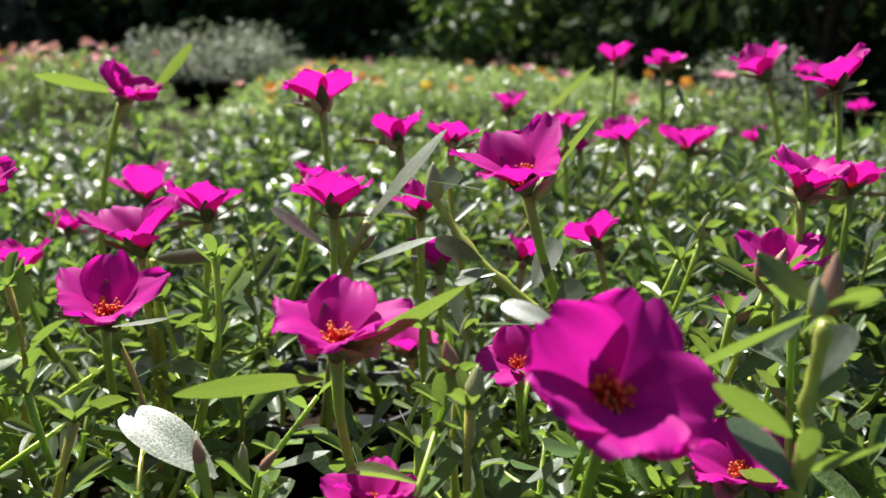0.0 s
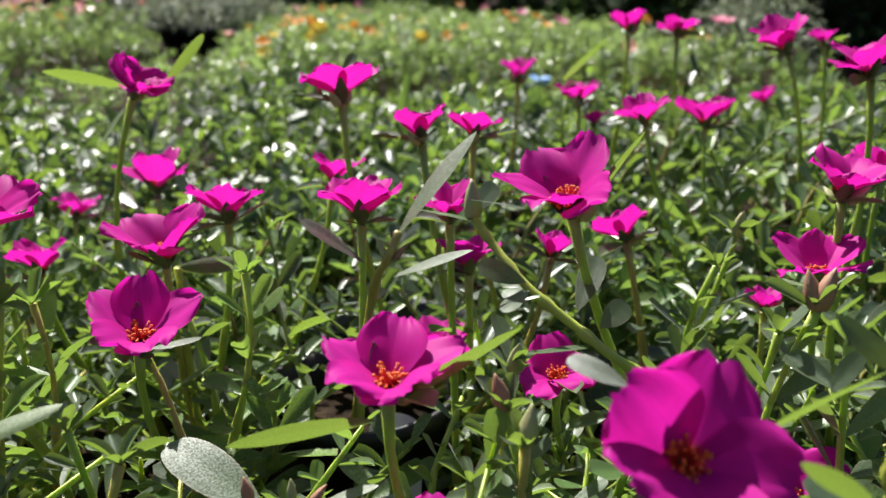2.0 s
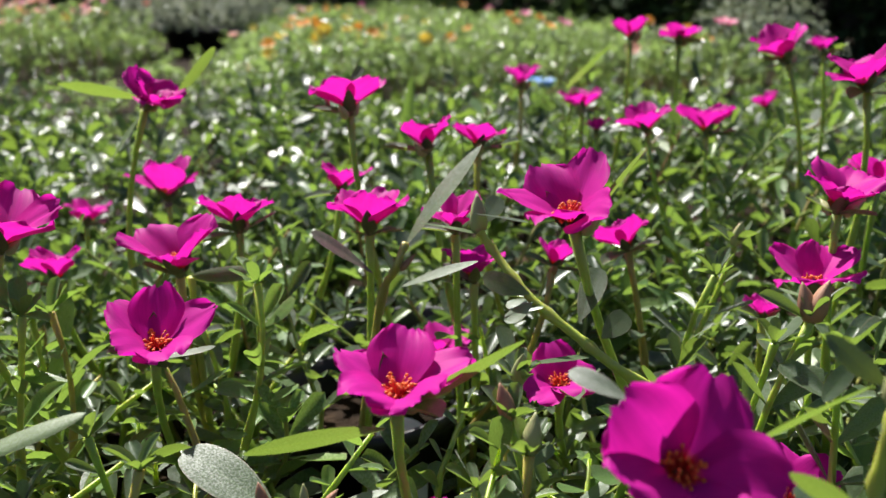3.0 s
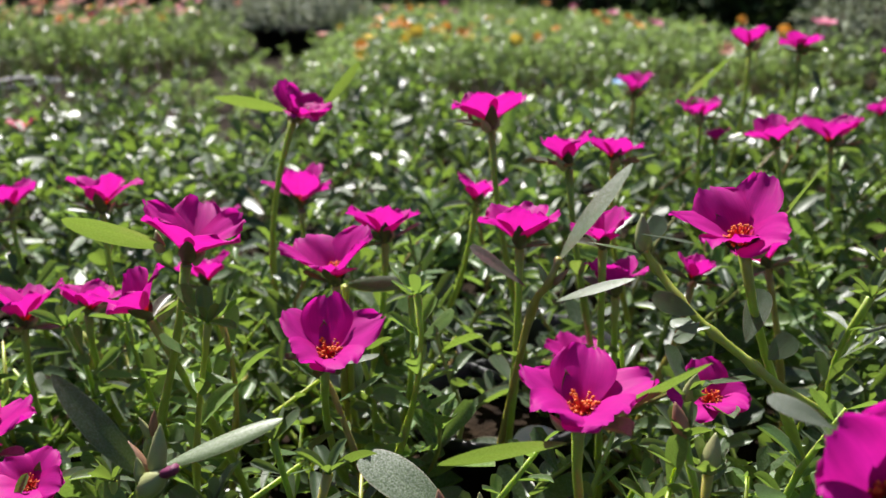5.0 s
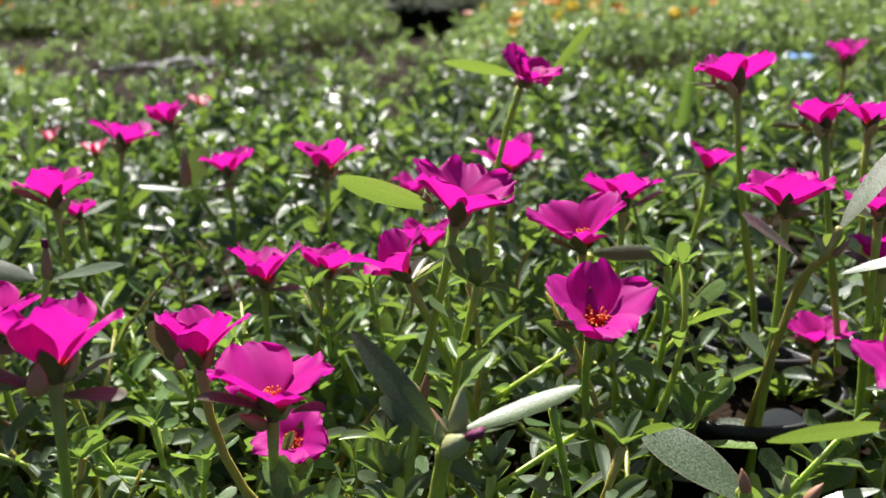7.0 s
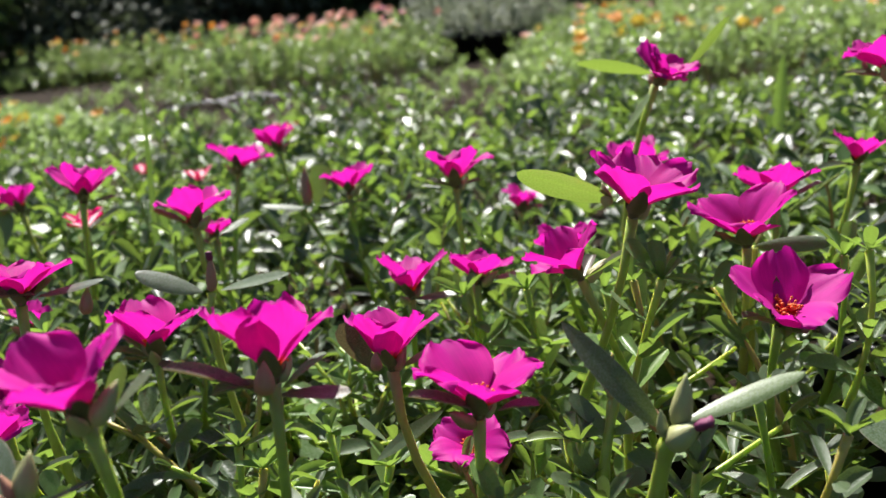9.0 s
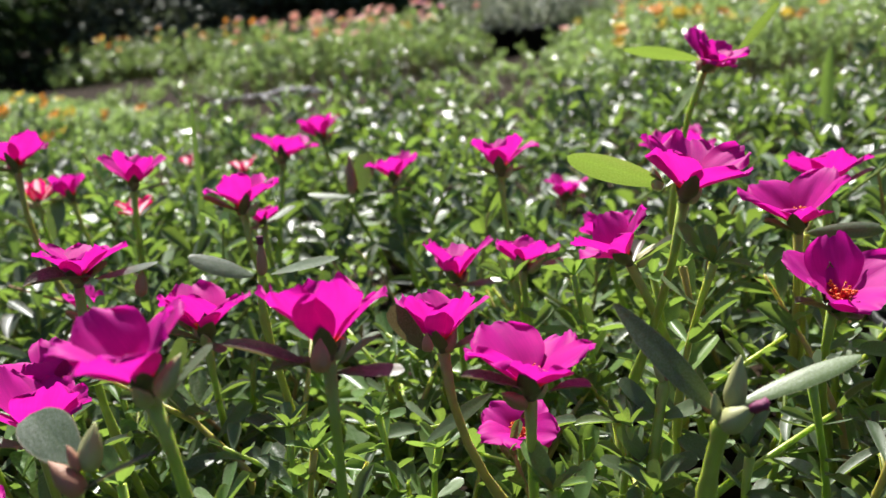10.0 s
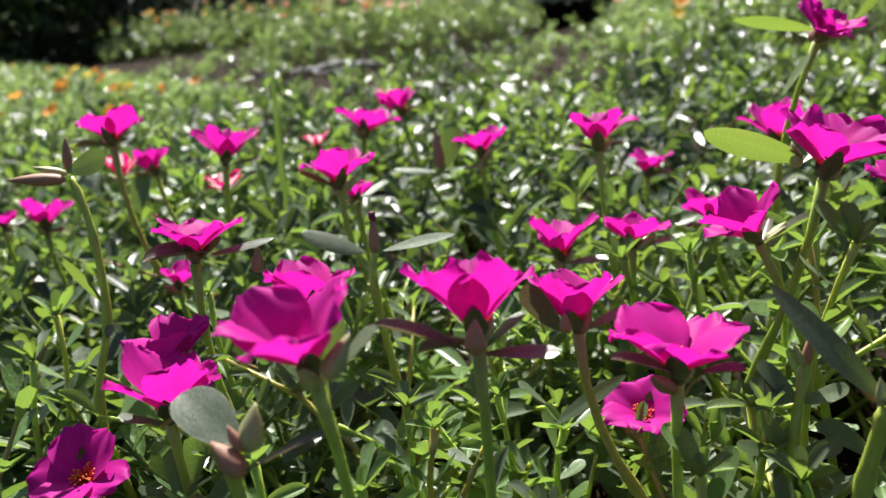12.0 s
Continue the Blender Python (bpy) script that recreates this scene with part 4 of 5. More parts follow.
bud_part(shoot, (-0.4185, 0.2409, 0.1844), (-0.4389, 0.2337, 0.1865), True, 0.55)
leaf_part(shoot, (-0.4201, 0.2443, 0.1864), (-0.4017, 0.2444, 0.1921), 0.0094, (0,-.9,.4), which=0)
bud_part(shoot, (-0.4231, 0.2473, 0.1851), (-0.4356, 0.2437, 0.1890), False, 0.60)
leaf_part(shoot, (-0.4080, 0.2333, 0.1393), (-0.4158, 0.2255, 0.1586), 0.0080, (-0.3, -0.7, 0.5), which=1)
leaf_part(shoot, (-0.4060, 0.2296, 0.1262), (-0.4051, 0.2316, 0.1310), 0.0043, (0,-1,.3), meshes=LEAF_DARK, which=0)
shoot = budded_shoot([(-0.3104, 0.2967, 0.0000), (-0.3147, 0.2734, 0.1171), (-0.3154, 0.2767, 0.1436)], "purslane stem with a reddish-brown bud between two leaves")
bud_part(shoot, (-0.3154, 0.2769, 0.1440), (-0.3158, 0.2807, 0.1573), True, 0.62)
placed("wilted_petal", WILTED, shoot, Matrix.Translation((-0.3158, 0.2800, 0.1555)) @ Matrix.Scale(0.0032, 4), "dry dark red petal tip")
leaf_part(shoot, (-0.3185, 0.2759, 0.1444), (-0.3359, 0.2625, 0.1574), 0.0100, (-0.22, -0.45, 0.85), which=1)
leaf_part(shoot, (-0.3123, 0.2780, 0.1442), (-0.2836, 0.2793, 0.1508), 0.0070, (0,-.2,1), which=2)
shoot = budded_shoot([(-0.0609, 0.3665, 0.0000), (-0.0409, 0.3365, 0.1200), (-0.0327, 0.3232, 0.1452), (-0.0283, 0.3262, 0.1551)], "dark purslane shoot with a long arching blade and buds")
leaf_part(shoot, (-0.0283, 0.3259, 0.1541), (0.0006, 0.3485, 0.1885), 0.0106, (-.6,-.2,.75), which=2, label="long grey-green arching leaf")
leaf_part(shoot, (-0.0411, 0.3230, 0.1443), (-0.0613, 0.3185, 0.1633), 0.0077, (.3,-.4,1), meshes=LEAF_DARK, which=0)
leaf_part(shoot, (-0.0302, 0.3119, 0.1424), (-0.0024, 0.3048, 0.1546), 0.0058, (0,-.2,1), which=2)
bud_part(shoot, (-0.0306, 0.3232, 0.1451), (-0.0246, 0.3249, 0.1511), True, 0.70)
bud_part(shoot, (-0.0327, 0.3232, 0.1452), (-0.0367, 0.3257, 0.1533), False, 0.70)

shoot = budded_shoot([(-0.1700, 0.2450, 0.0000), (-0.1715, 0.2420, 0.0600), (-0.1692, 0.2411, 0.0939), (-0.1655, 0.2528, 0.1165)], "purslane stem with paired spoon-shaped grey-green leaves", 0.0020, 0.0015)
for p, q, w, n in (((-0.1695, 0.2412, 0.0900), (-0.1850, 0.2380, 0.0960), 0.0050, (-0.1, -0.5, 0.8)), ((-0.1695, 0.2412, 0.0920), (-0.1790, 0.2400, 0.1060), 0.0062, (0.5, -0.6, 0.5)), ((-0.1690, 0.2412, 0.0910), (-0.1560, 0.2370, 0.0990), 0.0060, (-0.3, -0.6, 0.7)),
                   ((-0.1672, 0.2470, 0.1060), (-0.1790, 0.2500, 0.1180), 0.0058, (0.4, -0.6, 0.6)), ((-0.1672, 0.2470, 0.1060), (-0.1540, 0.2460, 0.1130), 0.0056, (-0.4, -0.5, 0.7)), ((-0.1710, 0.2418, 0.0740), (-0.1850, 0.2360, 0.0790), 0.0062, (-0.1, -0.4, 0.9))):
    leaf_part(shoot, p, q, w, n, which=0)
bud_part(shoot, (-0.1655, 0.2528, 0.1160), (-0.1640, 0.2535, 0.1255), True, 0.8)
bud_part(shoot, (-0.1660, 0.2520, 0.1160), (-0.1690, 0.2520, 0.1235), False, 0.8)
shoot = budded_shoot([(-0.1120, 0.3650, 0.0000), (-0.1180, 0.3560, 0.0800), (-0.1170, 0.3500, 0.1350)], "purslane shoot ending in one long curled grey leaf")
leaf_part(shoot, (-0.1175, 0.3500, 0.1350), (-0.0890, 0.3440, 0.1385), 0.0070, (0.2, -0.9, 0.45), which=1, label="long curled grey-green leaf with a white sheen")

# ---- small sprigs ----
sprig(-0.1936, 0.2110, 0.1010, 1.0, 0, True)
sprig(-0.0869, 0.3316, 0.1367, 1.00, 0, True, (0.000, 0.000))
sprig(-0.1624, 0.3204, 0.1315, 1.10, 0, True, (0.000, 0.000))
sprig(-0.1743, 0.3292, 0.1257, 1.10, 0, True, (0.000, 0.000))
sprig(0.0069, 0.2465, 0.1348, 1.00, 1, False, (0.000, 0.000))
sprig(0.0072, 0.2179, 0.1267, 1.00, 1, False, (0.000, 0.000))
sprig(0.1051, 0.3526, 0.1437, 1.00, 2, False, (0.030, 0.000))
sprig(0.0980, 0.2596, 0.1469, 1.10, 2, False, (0.020, 0.000))
sprig(0.0905, 0.2670, 0.1366, 1.10, 0, False, (0.000, 0.000))
sprig(-0.1147, 0.3470, 0.1175, 0.90, 0, False, (0.000, 0.000))
sprig(-0.0064, 0.2287, 0.1102, 0.90, 0, False, (0.000, 0.000))
sprig(0.0877, 0.3207, 0.1413, 1.00, 0, False, (0.000, 0.000))
sprig(0.0937, 0.2290, 0.1491, 1.10, 0, False, (0.000, 0.000))
sprig(-0.1505, 0.2741, 0.1478, 1.00, 0, True, (0.000, 0.000))
sprig(-0.0822, 0.3123, 0.1446, 1.00, 0, True, (0.000, 0.000))
sprig(-0.1409, 0.2362, 0.1000, 0.90, 0, False, (0.000, 0.000))
sprig(-0.1016, 0.2283, 0.1182, 0.90, 0, False, (0.000, 0.000))
sprig(-0.1232, 0.2471, 0.1186, 0.90, 0, False, (0.000, 0.000))
sprig(-0.1760, 0.2428, 0.1050, 0.90, 0, False, (0.000, 0.000))
sprig(0.0032, 0.2329, 0.1291, 0.90, 1, False, (0.000, 0.000))
sprig(-0.1927, 0.1996, 0.1074, 0.85, 0, True, (0.000, 0.000))
sprig(-0.1668, 0.2213, 0.0950, 1.10, 0, False, (0.000, 0.000))
sprig(-0.2788, 0.1730, 0.1112, 1.00, 0, True, (0.000, 0.000))
sprig(-0.3169, 0.1808, 0.1116, 0.80, 0, True, (0.000, 0.000))
sprig(-0.2355, 0.1989, 0.0900, 0.90, 0, False, (0.000, 0.000))
sprig(-0.2383, 0.2398, 0.0957, 0.90, 0, True, (0.000, 0.000))
sprig(-0.2815, 0.2341, 0.0955, 0.90, 0, True, (0.000, 0.000))
sprig(-0.2943, 0.2416, 0.0992, 0.90, 0, False, (0.000, 0.000))
sprig(-0.1688, 0.2059, 0.0850, 1.10, 0, False, (0.000, 0.000))
sprig(-0.1811, 0.2526, 0.1009, 1.00, 0, False, (0.000, 0.000))
sprig(-0.3884, 0.2710, 0.1284, 0.90, 0, True, (0.000, 0.000))
sprig(-0.4316, 0.2180, 0.1213, 0.90, 0, False, (0.000, 0.000))
sprig(-0.4463, 0.2478, 0.1266, 0.90, 0, True, (0.000, 0.000))
sprig(-0.2647, 0.2532, 0.0994, 0.80, 0, True, (0.000, 0.000))
sprig(-0.2320, 0.3300, 0.1228, 0.90, 0, True, (0.000, 0.000))
sprig(-0.2054, 0.3299, 0.1252, 0.90, 0, True, (0.000, 0.000))


# ---- gaps, pots and clutter ----
POTS = [(-0.052, 0.392), (-0.03, 0.46)]
TAG, LID, RING = (-0.036, 0.345, 0.006), (0.186, 1.77, 0.058), (-1.22, 2.14, 0.030, 0.090)


def in_gap(x, y):
    """Bare spots in the near bed."""
    if math.hypot((x + 0.048) / 0.045, (y - 0.340) / 0.075) < 1:
        return True
    return y > 1.12 and abs(x + 0.43 + 0.227 * (y - 1.33) + 0.12 * noise.noise((x * 5, y * 5, 9))) < 0.06 and noise.noise((x * 40, y * 40, 2)) > -0.3


# ---- leafy shoots of the near bed ----
rnd = random.Random(5)
MODELS = []
for k in range(9):
    h = rnd.uniform(0.085, 0.115)
    fine = k < 4
    pts, leaves = shoot_plan(rnd, h, 0.75 if fine else 1.1, 1.6, 18 if fine else 14, 0.6)
    MODELS.append((pts, leaves, mesh_of("stem", *tube(pts, [0.0019, 0.0018, 0.0017, 0.0015, 0.0012, 0.0007], 6), [STEM])))


def leafy_shoot(x, y, top, k, spin, fresh=False):
    pts, leaves, stem = MODELS[k]
    s = top / pts[-1].z
    shoot = thing("leafy_shoot", x, y, 0, "young yellow-green purslane shoot with small fleshy leaves" if fresh else "green purslane shoot with fleshy spoon-shaped leaves", "plant shoot", "leafy purslane shoots")
    m = Matrix.Translation((x, y, 0)) @ Matrix.Rotation(spin, 4, "Z") @ Matrix.Diagonal((1, 1, s, 1))
    placed("stem", stem, shoot, m)
    base = Matrix.Translation((x, y, 0)) @ Matrix.Rotation(spin, 4, "Z")
    kind = LEAF_YOUNG if fresh else LEAF_MESH
    for q, which in leaves:
        q = Matrix.Translation((0, 0, q.translation.z * (s - 1))) @ q
        placed("leaf", kind[which], shoot, base @ q)


NEAR = [arrays(k, 6, 4, s) for s, k in enumerate(LEAF_KINDS)]
MIDD = [arrays(k, 4, 2, s) for s, k in enumerate(LEAF_KINDS)]
NEEDLE = [arrays("needle", 3, 2, s) for s in range(3)]

# own objects in the stretch that the camera passes nearest, one mass beyond
mass_leaf, mass_fresh, mass_dark, mass_stem, made = Mass(), Mass(), Mass(), Mass(), 0
cells = []
step = 0.0215
y = -0.55
while y < 1.62:
    pitch = step if 0.05 < y < 0.75 else step * 1.4
    x = -1.9
    while x < 1.35:
        wide = pitch if -0.75 - y * 0.75 < x < 0.35 + y * 0.55 else pitch * 1.5
        cells.append((x + rnd.uniform(-0.6, 0.6) * wide, y + rnd.uniform(-0.6, 0.6) * wide))
        x += wide
    y += pitch
for x, y in cells:
    hole = noise.noise((x * 11, y * 11, 40)) + 0.5 * noise.noise((x * 27, y * 27, 41))
    if in_gap(x, y) or (hole > (0.22 if y < 0.5 else 0.0) and rnd.random() < 0.9) or (y > 0.5 and noise.noise((x * 6, y * 7, 77)) < -0.16 and rnd.random() < 0.85):
        continue
    top = min(bed_height(x, y) * rnd.uniform(0.6, 1.12) * (1.0 if y < 0.55 else rnd.uniform(0.75, 1.12)), clearance(x, y))
    if y > 0.55:
        top *= 1.0 + 0.5 * noise.noise((x * 5, y * 6, 12))
    if math.hypot(x + 0.08, y) < 0.16:
        top = min(top, 0.08)
    wob = 0.10 * noise.noise((x * 4, y * 4, 0))
    if x < -0.40 and y > (1.24 if x < -0.72 else 1.40) + wob - (0.22 if x < -1.0 else 0.0):
        continue
    clump = math.exp(-((x + 0.60) ** 2 + (y - 1.30) ** 2) / 0.012)
    if clump > 0.25:
        top = max(top, rnd.uniform(0.11, 0.165) * min(1.0, clump + 0.3))
    if x > -0.15 and y > 1.15:
        top *= max(0.35, 1.0 - (y - 1.15) * 1.6)
    lane = abs(x + 0.43 + 0.227 * (y - 1.33))
    if y > 1.08 and lane < 0.16:
        top *= 0.5 + 3.1 * lane
    if top < 0.03:
        continue
    spin = rnd.uniform(0, 6.28)
    tint = noise.noise((x * 9, y * 9, 60)) + rnd.uniform(-0.45, 0.45)
    fresh, dark = tint > (0.34 if y < 0.6 else 0.42), tint < (-0.12 if y < 0.6 else -0.04)
    if fresh:
        top = min(top * 1.12, clearance(x, y))
    if -0.36 < x < 0.10 and 0.15 < y < 0.42 and made < 290:
        if rnd.random() < 0.8:
            made += 1
            leafy_shoot(x, y, top, rnd.randrange(9), spin, fresh)
            continue
    fine = rnd.random() < (0.4 if y < 0.5 else 0.25)
    pts, leaves = shoot_plan(rnd, top, 0.82 if fine else (1.22 if y < 0.6 else 1.36), 1.6, 18 if fine and y < 0.6 else 15, 0.55)
    shift = Matrix.Translation((x, y, 0))
    mass_stem.add(*stem_arrays(pts, 0.0018, 0.0008), shift)
    for q, which in leaves:
        (mass_fresh if fresh else mass_dark if dark else mass_leaf).add(*(NEAR if 0.1 < y < 0.6 and -0.8 < x < 0.4 else MIDD)[which], shift @ q)
mass_leaf.finish("purslane_foliage", LEAF_MASS, "dense fleshy green purslane leaves covering the bed", "foliage")
mass_fresh.finish("young_purslane_foliage", LEAF_FRESH_MASS, "young yellow-green purslane leaves in the bed", "foliage")
mass_dark.finish("dark_purslane_foliage", LEAF_DARK_MASS, "darker blue-green purslane leaves, some shade put into their colour", "foliage")
mass_stem.finish("purslane_stems", STEM_MASS, "yellow-green purslane stems among the leaves", "stems")


# ---- far beds: needle-leaved moss rose with small coloured flowers ----
def dome(x, y, cx, cy, rx, ry, height, steep):
    """Height of a rounded planting over an oval, with a ragged edge."""
    edge = 0.10 * noise.noise((x * 2.5, y * 2.5, 1)) + 0.04 * noise.noise((x * 9, y * 9, 4))
    d = 1.0 - math.hypot((x - cx) / rx, (y - cy) / ry) + edge
    return height * min(1.0, max(d, 0.0) * steep) ** 0.5 if d > 0 else 0.0


def in_bed(x, y):
    """How high the far beds stand here; the paths between them stay bare."""
    edge = 0.10 * noise.noise((x * 2.5, y * 2.5, 1)) + 0.03 * noise.noise((x * 9, y * 9, 4))
    h = dome(x, y, -1.32, 2.74, 0.46, 0.50, 0.190, 4.5)                   # mound with the peach flowers
    h = max(h, dome(x, y, -2.72, 3.78, 0.60, 0.45, 0.185, 4.0))              # bed with the orange flowers
    far = 1.56 + max(-1.10 - x, 0.0) * 0.75                              # where the low bed ends
    if x < -1.0 - 0.40 * (y - 1.1) + edge and 0.90 < y < far + edge and y > 0.95 + 0.2 * (x + 0.9):
        h = max(h, 0.095 * min(1.0, 0.45 + (far - y) * 1.6))               # low bed in front of it
    path = x + 0.43 + 0.227 * (y - 1.33) + 0.5 * edge - 0.085 - 0.015 * (y - 1.4)     # path that leads away between two beds
    near = min(path, 0.68 - 0.22 * (y - 2.2) - x + 0.8 * edge)
    if near > 0 and 1.86 - 0.45 * max(0.1 - x, 0.0) < y + edge < 5.2:
        h = max(h, (0.130 + 0.03 * noise.noise((x * 3, y * 3, 5))) * min(1.0, 0.55 + near * 2.5))
    if h < 0.02:
        return 0.04 if noise.noise((x * 23, y * 23, 7)) > 0.20 and 1.1 < y < 3.0 and -2.2 < x < 0.9 and math.hypot(x + 1.25, (y - 2.1) * 0.7) > 0.25 else 0.0
    return h


def peach_patch(x, y):
    return math.hypot((x + 1.34) / 0.46, (y - 2.80) / 0.50) < 0.85


needles, far_stem = Mass(), Mass()
rnd = random.Random(8)
blossoms = []
y = 0.92
while y < 5.2:
    pitch = 0.030 + 0.009 * (y - 1.4)
    x = -7.0
    while x < 4.0:
        cx, cy = x + rnd.uniform(-0.7, 0.7) * pitch, y + rnd.uniform(-0.7, 0.7) * pitch
        x += pitch if -1.0 - y * 1.05 < x < 0.4 + y * 0.55 else pitch * 2
        h = in_bed(cx, cy)
        if h <= 0:
            continue
        h *= rnd.uniform(0.75, 1.12)
        lean = Vector((rnd.uniform(-0.3, 0.3), rnd.uniform(-0.3, 0.3), 1)).normalized()
        at = Vector((cx, cy, 0))
        far_stem.add(*stem_arrays([at, at + lean * h * 0.5, at + lean * h], 0.002, 0.0012, 3), Matrix())
        for k in range(16 if y < 3 else 11):
            u = 0.3 + 0.7 * rnd.random()
            a = rnd.uniform(0, 6.28)
            d = Vector((math.cos(a), math.sin(a), rnd.uniform(0.1, 1.5)))
            ln = rnd.uniform(0.014, 0.026) * (1 + 0.12 * (y - 1.4))
            needles.add(*NEEDLE[k % 3], frame_of(at + lean * h * u, d, (rnd.uniform(-1, 1), rnd.uniform(-1, 1), 1), ln, ln * 0.24, ln))
        warm = noise.noise((cx * 1.1, cy * 1.1, 20))
        rich = 0.34 if peach_patch(cx, cy) else (0.10 if -0.5 < cx < -0.05 and 1.75 < cy < 2.2 else (0.12 if cx < -2.0 and cy > 3.2 else 0.03))
        if (cy > 1.7 or cx < -0.9) and h > 0.05 and rnd.random() < rich:
            blossoms.append((at + lean * (h + 0.014), cx, cy, warm))
    y += pitch
needles.finish("moss_rose_foliage", LEAF_FAR, "needle-leaved grey-green foliage of the far flower beds", "foliage")
far_stem.finish("moss_rose_stems", STEM_MASS, "thin stems in the far flower beds", "stems")


def small_flower_mesh(mat, seed):
    rnd = random.Random(seed)
    v, f = [], []
    for k in range(5):
        a, o = 2 * math.pi * k / 5 + rnd.uniform(-0.1, 0.1), len(v)
        for i, (r, w, z) in enumerate(((0.06, 0.08, 0.0), (0.30, 0.30, 0.16), (0.5, 0.22, 0.22 + rnd.uniform(-0.06, 0.06)))):
            for s in (-1, 0, 1):
                v.append((r * math.cos(a) - s * w * math.sin(a), r * math.sin(a) + s * w * math.cos(a), z + 0.05 * abs(s)))
        f += [(o + i * 3 + j, o + (i + 1) * 3 + j, o + (i + 1) * 3 + j + 1, o + i * 3 + j + 1) for i in range(2) for j in range(2)]
    return mesh_of("small_flower", v, f, [mat])


SMALL = [small_flower_mesh(m, k) for k, m in enumerate(FLOWER_TONES)]
NAMES = ("peach", "orange", "yellow", "rose pink")
rnd = random.Random(3)
rnd.shuffle(blossoms)
for at, cx, cy, warm in [b for b in blossoms if -1.0 - b[2] * 1.05 < b[1] < 0.4 + b[2] * 0.55][:295]:
    if peach_patch(cx, cy):
        tone = rnd.choice((0, 0, 0, 0, 0, 1, 3))
    elif cx < -0.9:
        tone = rnd.choice((1, 1, 2, 1))
    elif -0.5 < cx < -0.05 and 1.75 < cy < 2.2:
        tone = rnd.choice((2, 2, 2, 1))
    else:
        tone = rnd.choice((1, 2, 1, 1, 0, 3))
    ob = new("moss_rose_flower", SMALL[tone])
    tagged(ob, "small %s moss rose flower in the far bed" % NAMES[tone], "flower", "moss rose flowers")
    s = rnd.uniform(0.022, 0.034)
    ob.matrix_basis = Matrix.Translation(at) @ Euler((rnd.uniform(0.1, 1.0), rnd.uniform(-0.4, 0.4), 0)).to_matrix().to_4x4() @ Matrix.Rotation(rnd.uniform(0, 6), 4, "Z") @ Matrix.Scale(s, 4)


# ---- shrubs and trees in the shade behind the beds ----
def shrub(x, y, height, width, seed, label, leaf=0.05, number=2600, mat=LEAF_TREE_SHADED, name="shrub", low=0.0, category="shrub"):
    rnd = random.Random(seed)
    ob = thing(name, x, y, 0, label, category, "trees behind the beds" if name == "tree" else "")
    v, f = [], []

    def limb(a, b, r0, r1):
        q = [a.lerp(b, k / 4) + Vector((rnd.uniform(-1, 1), rnd.uniform(-1, 1), 0)) * (0.02 * height if 0 < k < 4 else 0) for k in range(5)]
        tv, tf = tube(q, [r0 + (r1 - r0) * k / 4 for k in range(5)], 7)
        f.extend(tuple(i + len(v) for i in t) for t in tf)
        v.extend(tv)

    tips = []
    fork = Vector((0, 0, height * (0.35 if name == "tree" else 0.15)))
    limb(Vector((0, 0, -0.05)), fork, 0.02 * height + 0.01, 0.014 * height + 0.006)
    for k in range(9):
        a = 2.4 * k
        tip = Vector((math.cos(a) * width * rnd.uniform(0.2, 0.45), math.sin(a) * width * rnd.uniform(0.2, 0.45), height * rnd.uniform(0.55, 0.95)))
        limb(fork, tip, 0.009 * height + 0.003, 0.003)
        tips.append(tip)
    trunk = new("trunk", mesh_of("trunk", v, f, [BARK]))
    trunk.parent = ob
    crown = Mass()
    lumps = [(Vector((rnd.uniform(-0.4, 0.4) * width, rnd.uniform(-0.4, 0.4) * width, low + (height - low) * rnd.uniform(0.05, 0.9))), rnd.uniform(0.12, 0.26) * width) for k in range(24)] + [(t, 0.2 * width) for t in tips]
    for k in range(number):
        c, r = lumps[k % len(lumps)]
        d = Vector((rnd.gauss(0, 1), rnd.gauss(0, 1), rnd.gauss(0, 0.8))).normalized()
        p = c + d * r * rnd.random() ** 0.4
        if p.z < low + 0.02:
            continue
        ln = leaf * rnd.uniform(0.7, 1.4)
        crown.add(*NEEDLE_BROAD[k % 3], frame_of(p, d + Vector((rnd.uniform(-1, 1), rnd.uniform(-1, 1), -0.4)), (rnd.uniform(-1, 1), rnd.uniform(-1, 1), 1), ln, ln * 0.5, ln))
    c = crown.finish("crown", mat, "", "", ob, "")
    return ob


NEEDLE_BROAD = [arrays(k, 3, 2, s) for s, k in enumerate(("oblong", "lance", "round"))]
rnd = random.Random(21)
# shrubs 7 to 9 are cut low to let sun onto the loose shrub
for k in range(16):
    shrub(-9.4 + 0.95 * k + rnd.uniform(-0.2, 0.2), 6.4 + rnd.uniform(-0.3, 0.4) + 0.02 * (k - 9) ** 2, rnd.uniform(1.8, 2.6) * (0.45 if 7 <= k <= 9 else 1.0), 2.0, 40 + k, "shrub behind the beds, deep shade put into its dark green", 0.11, 3600)
# unseen crowns throw shade on the far end; two are halved for sun
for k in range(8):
    shrub(-9.0 + 2.1 * k + rnd.uniform(-0.4, 0.4), 8.6 + rnd.uniform(-0.4, 0.8), rnd.uniform(4.5, 5.6) * (0.5 if k in (3, 4) else 1.0), 4.2, 60 + k, "tree behind the beds, shade-dark leaves and an unseen crown", 0.18, 4600, name="tree", low=0.4, category="tree")


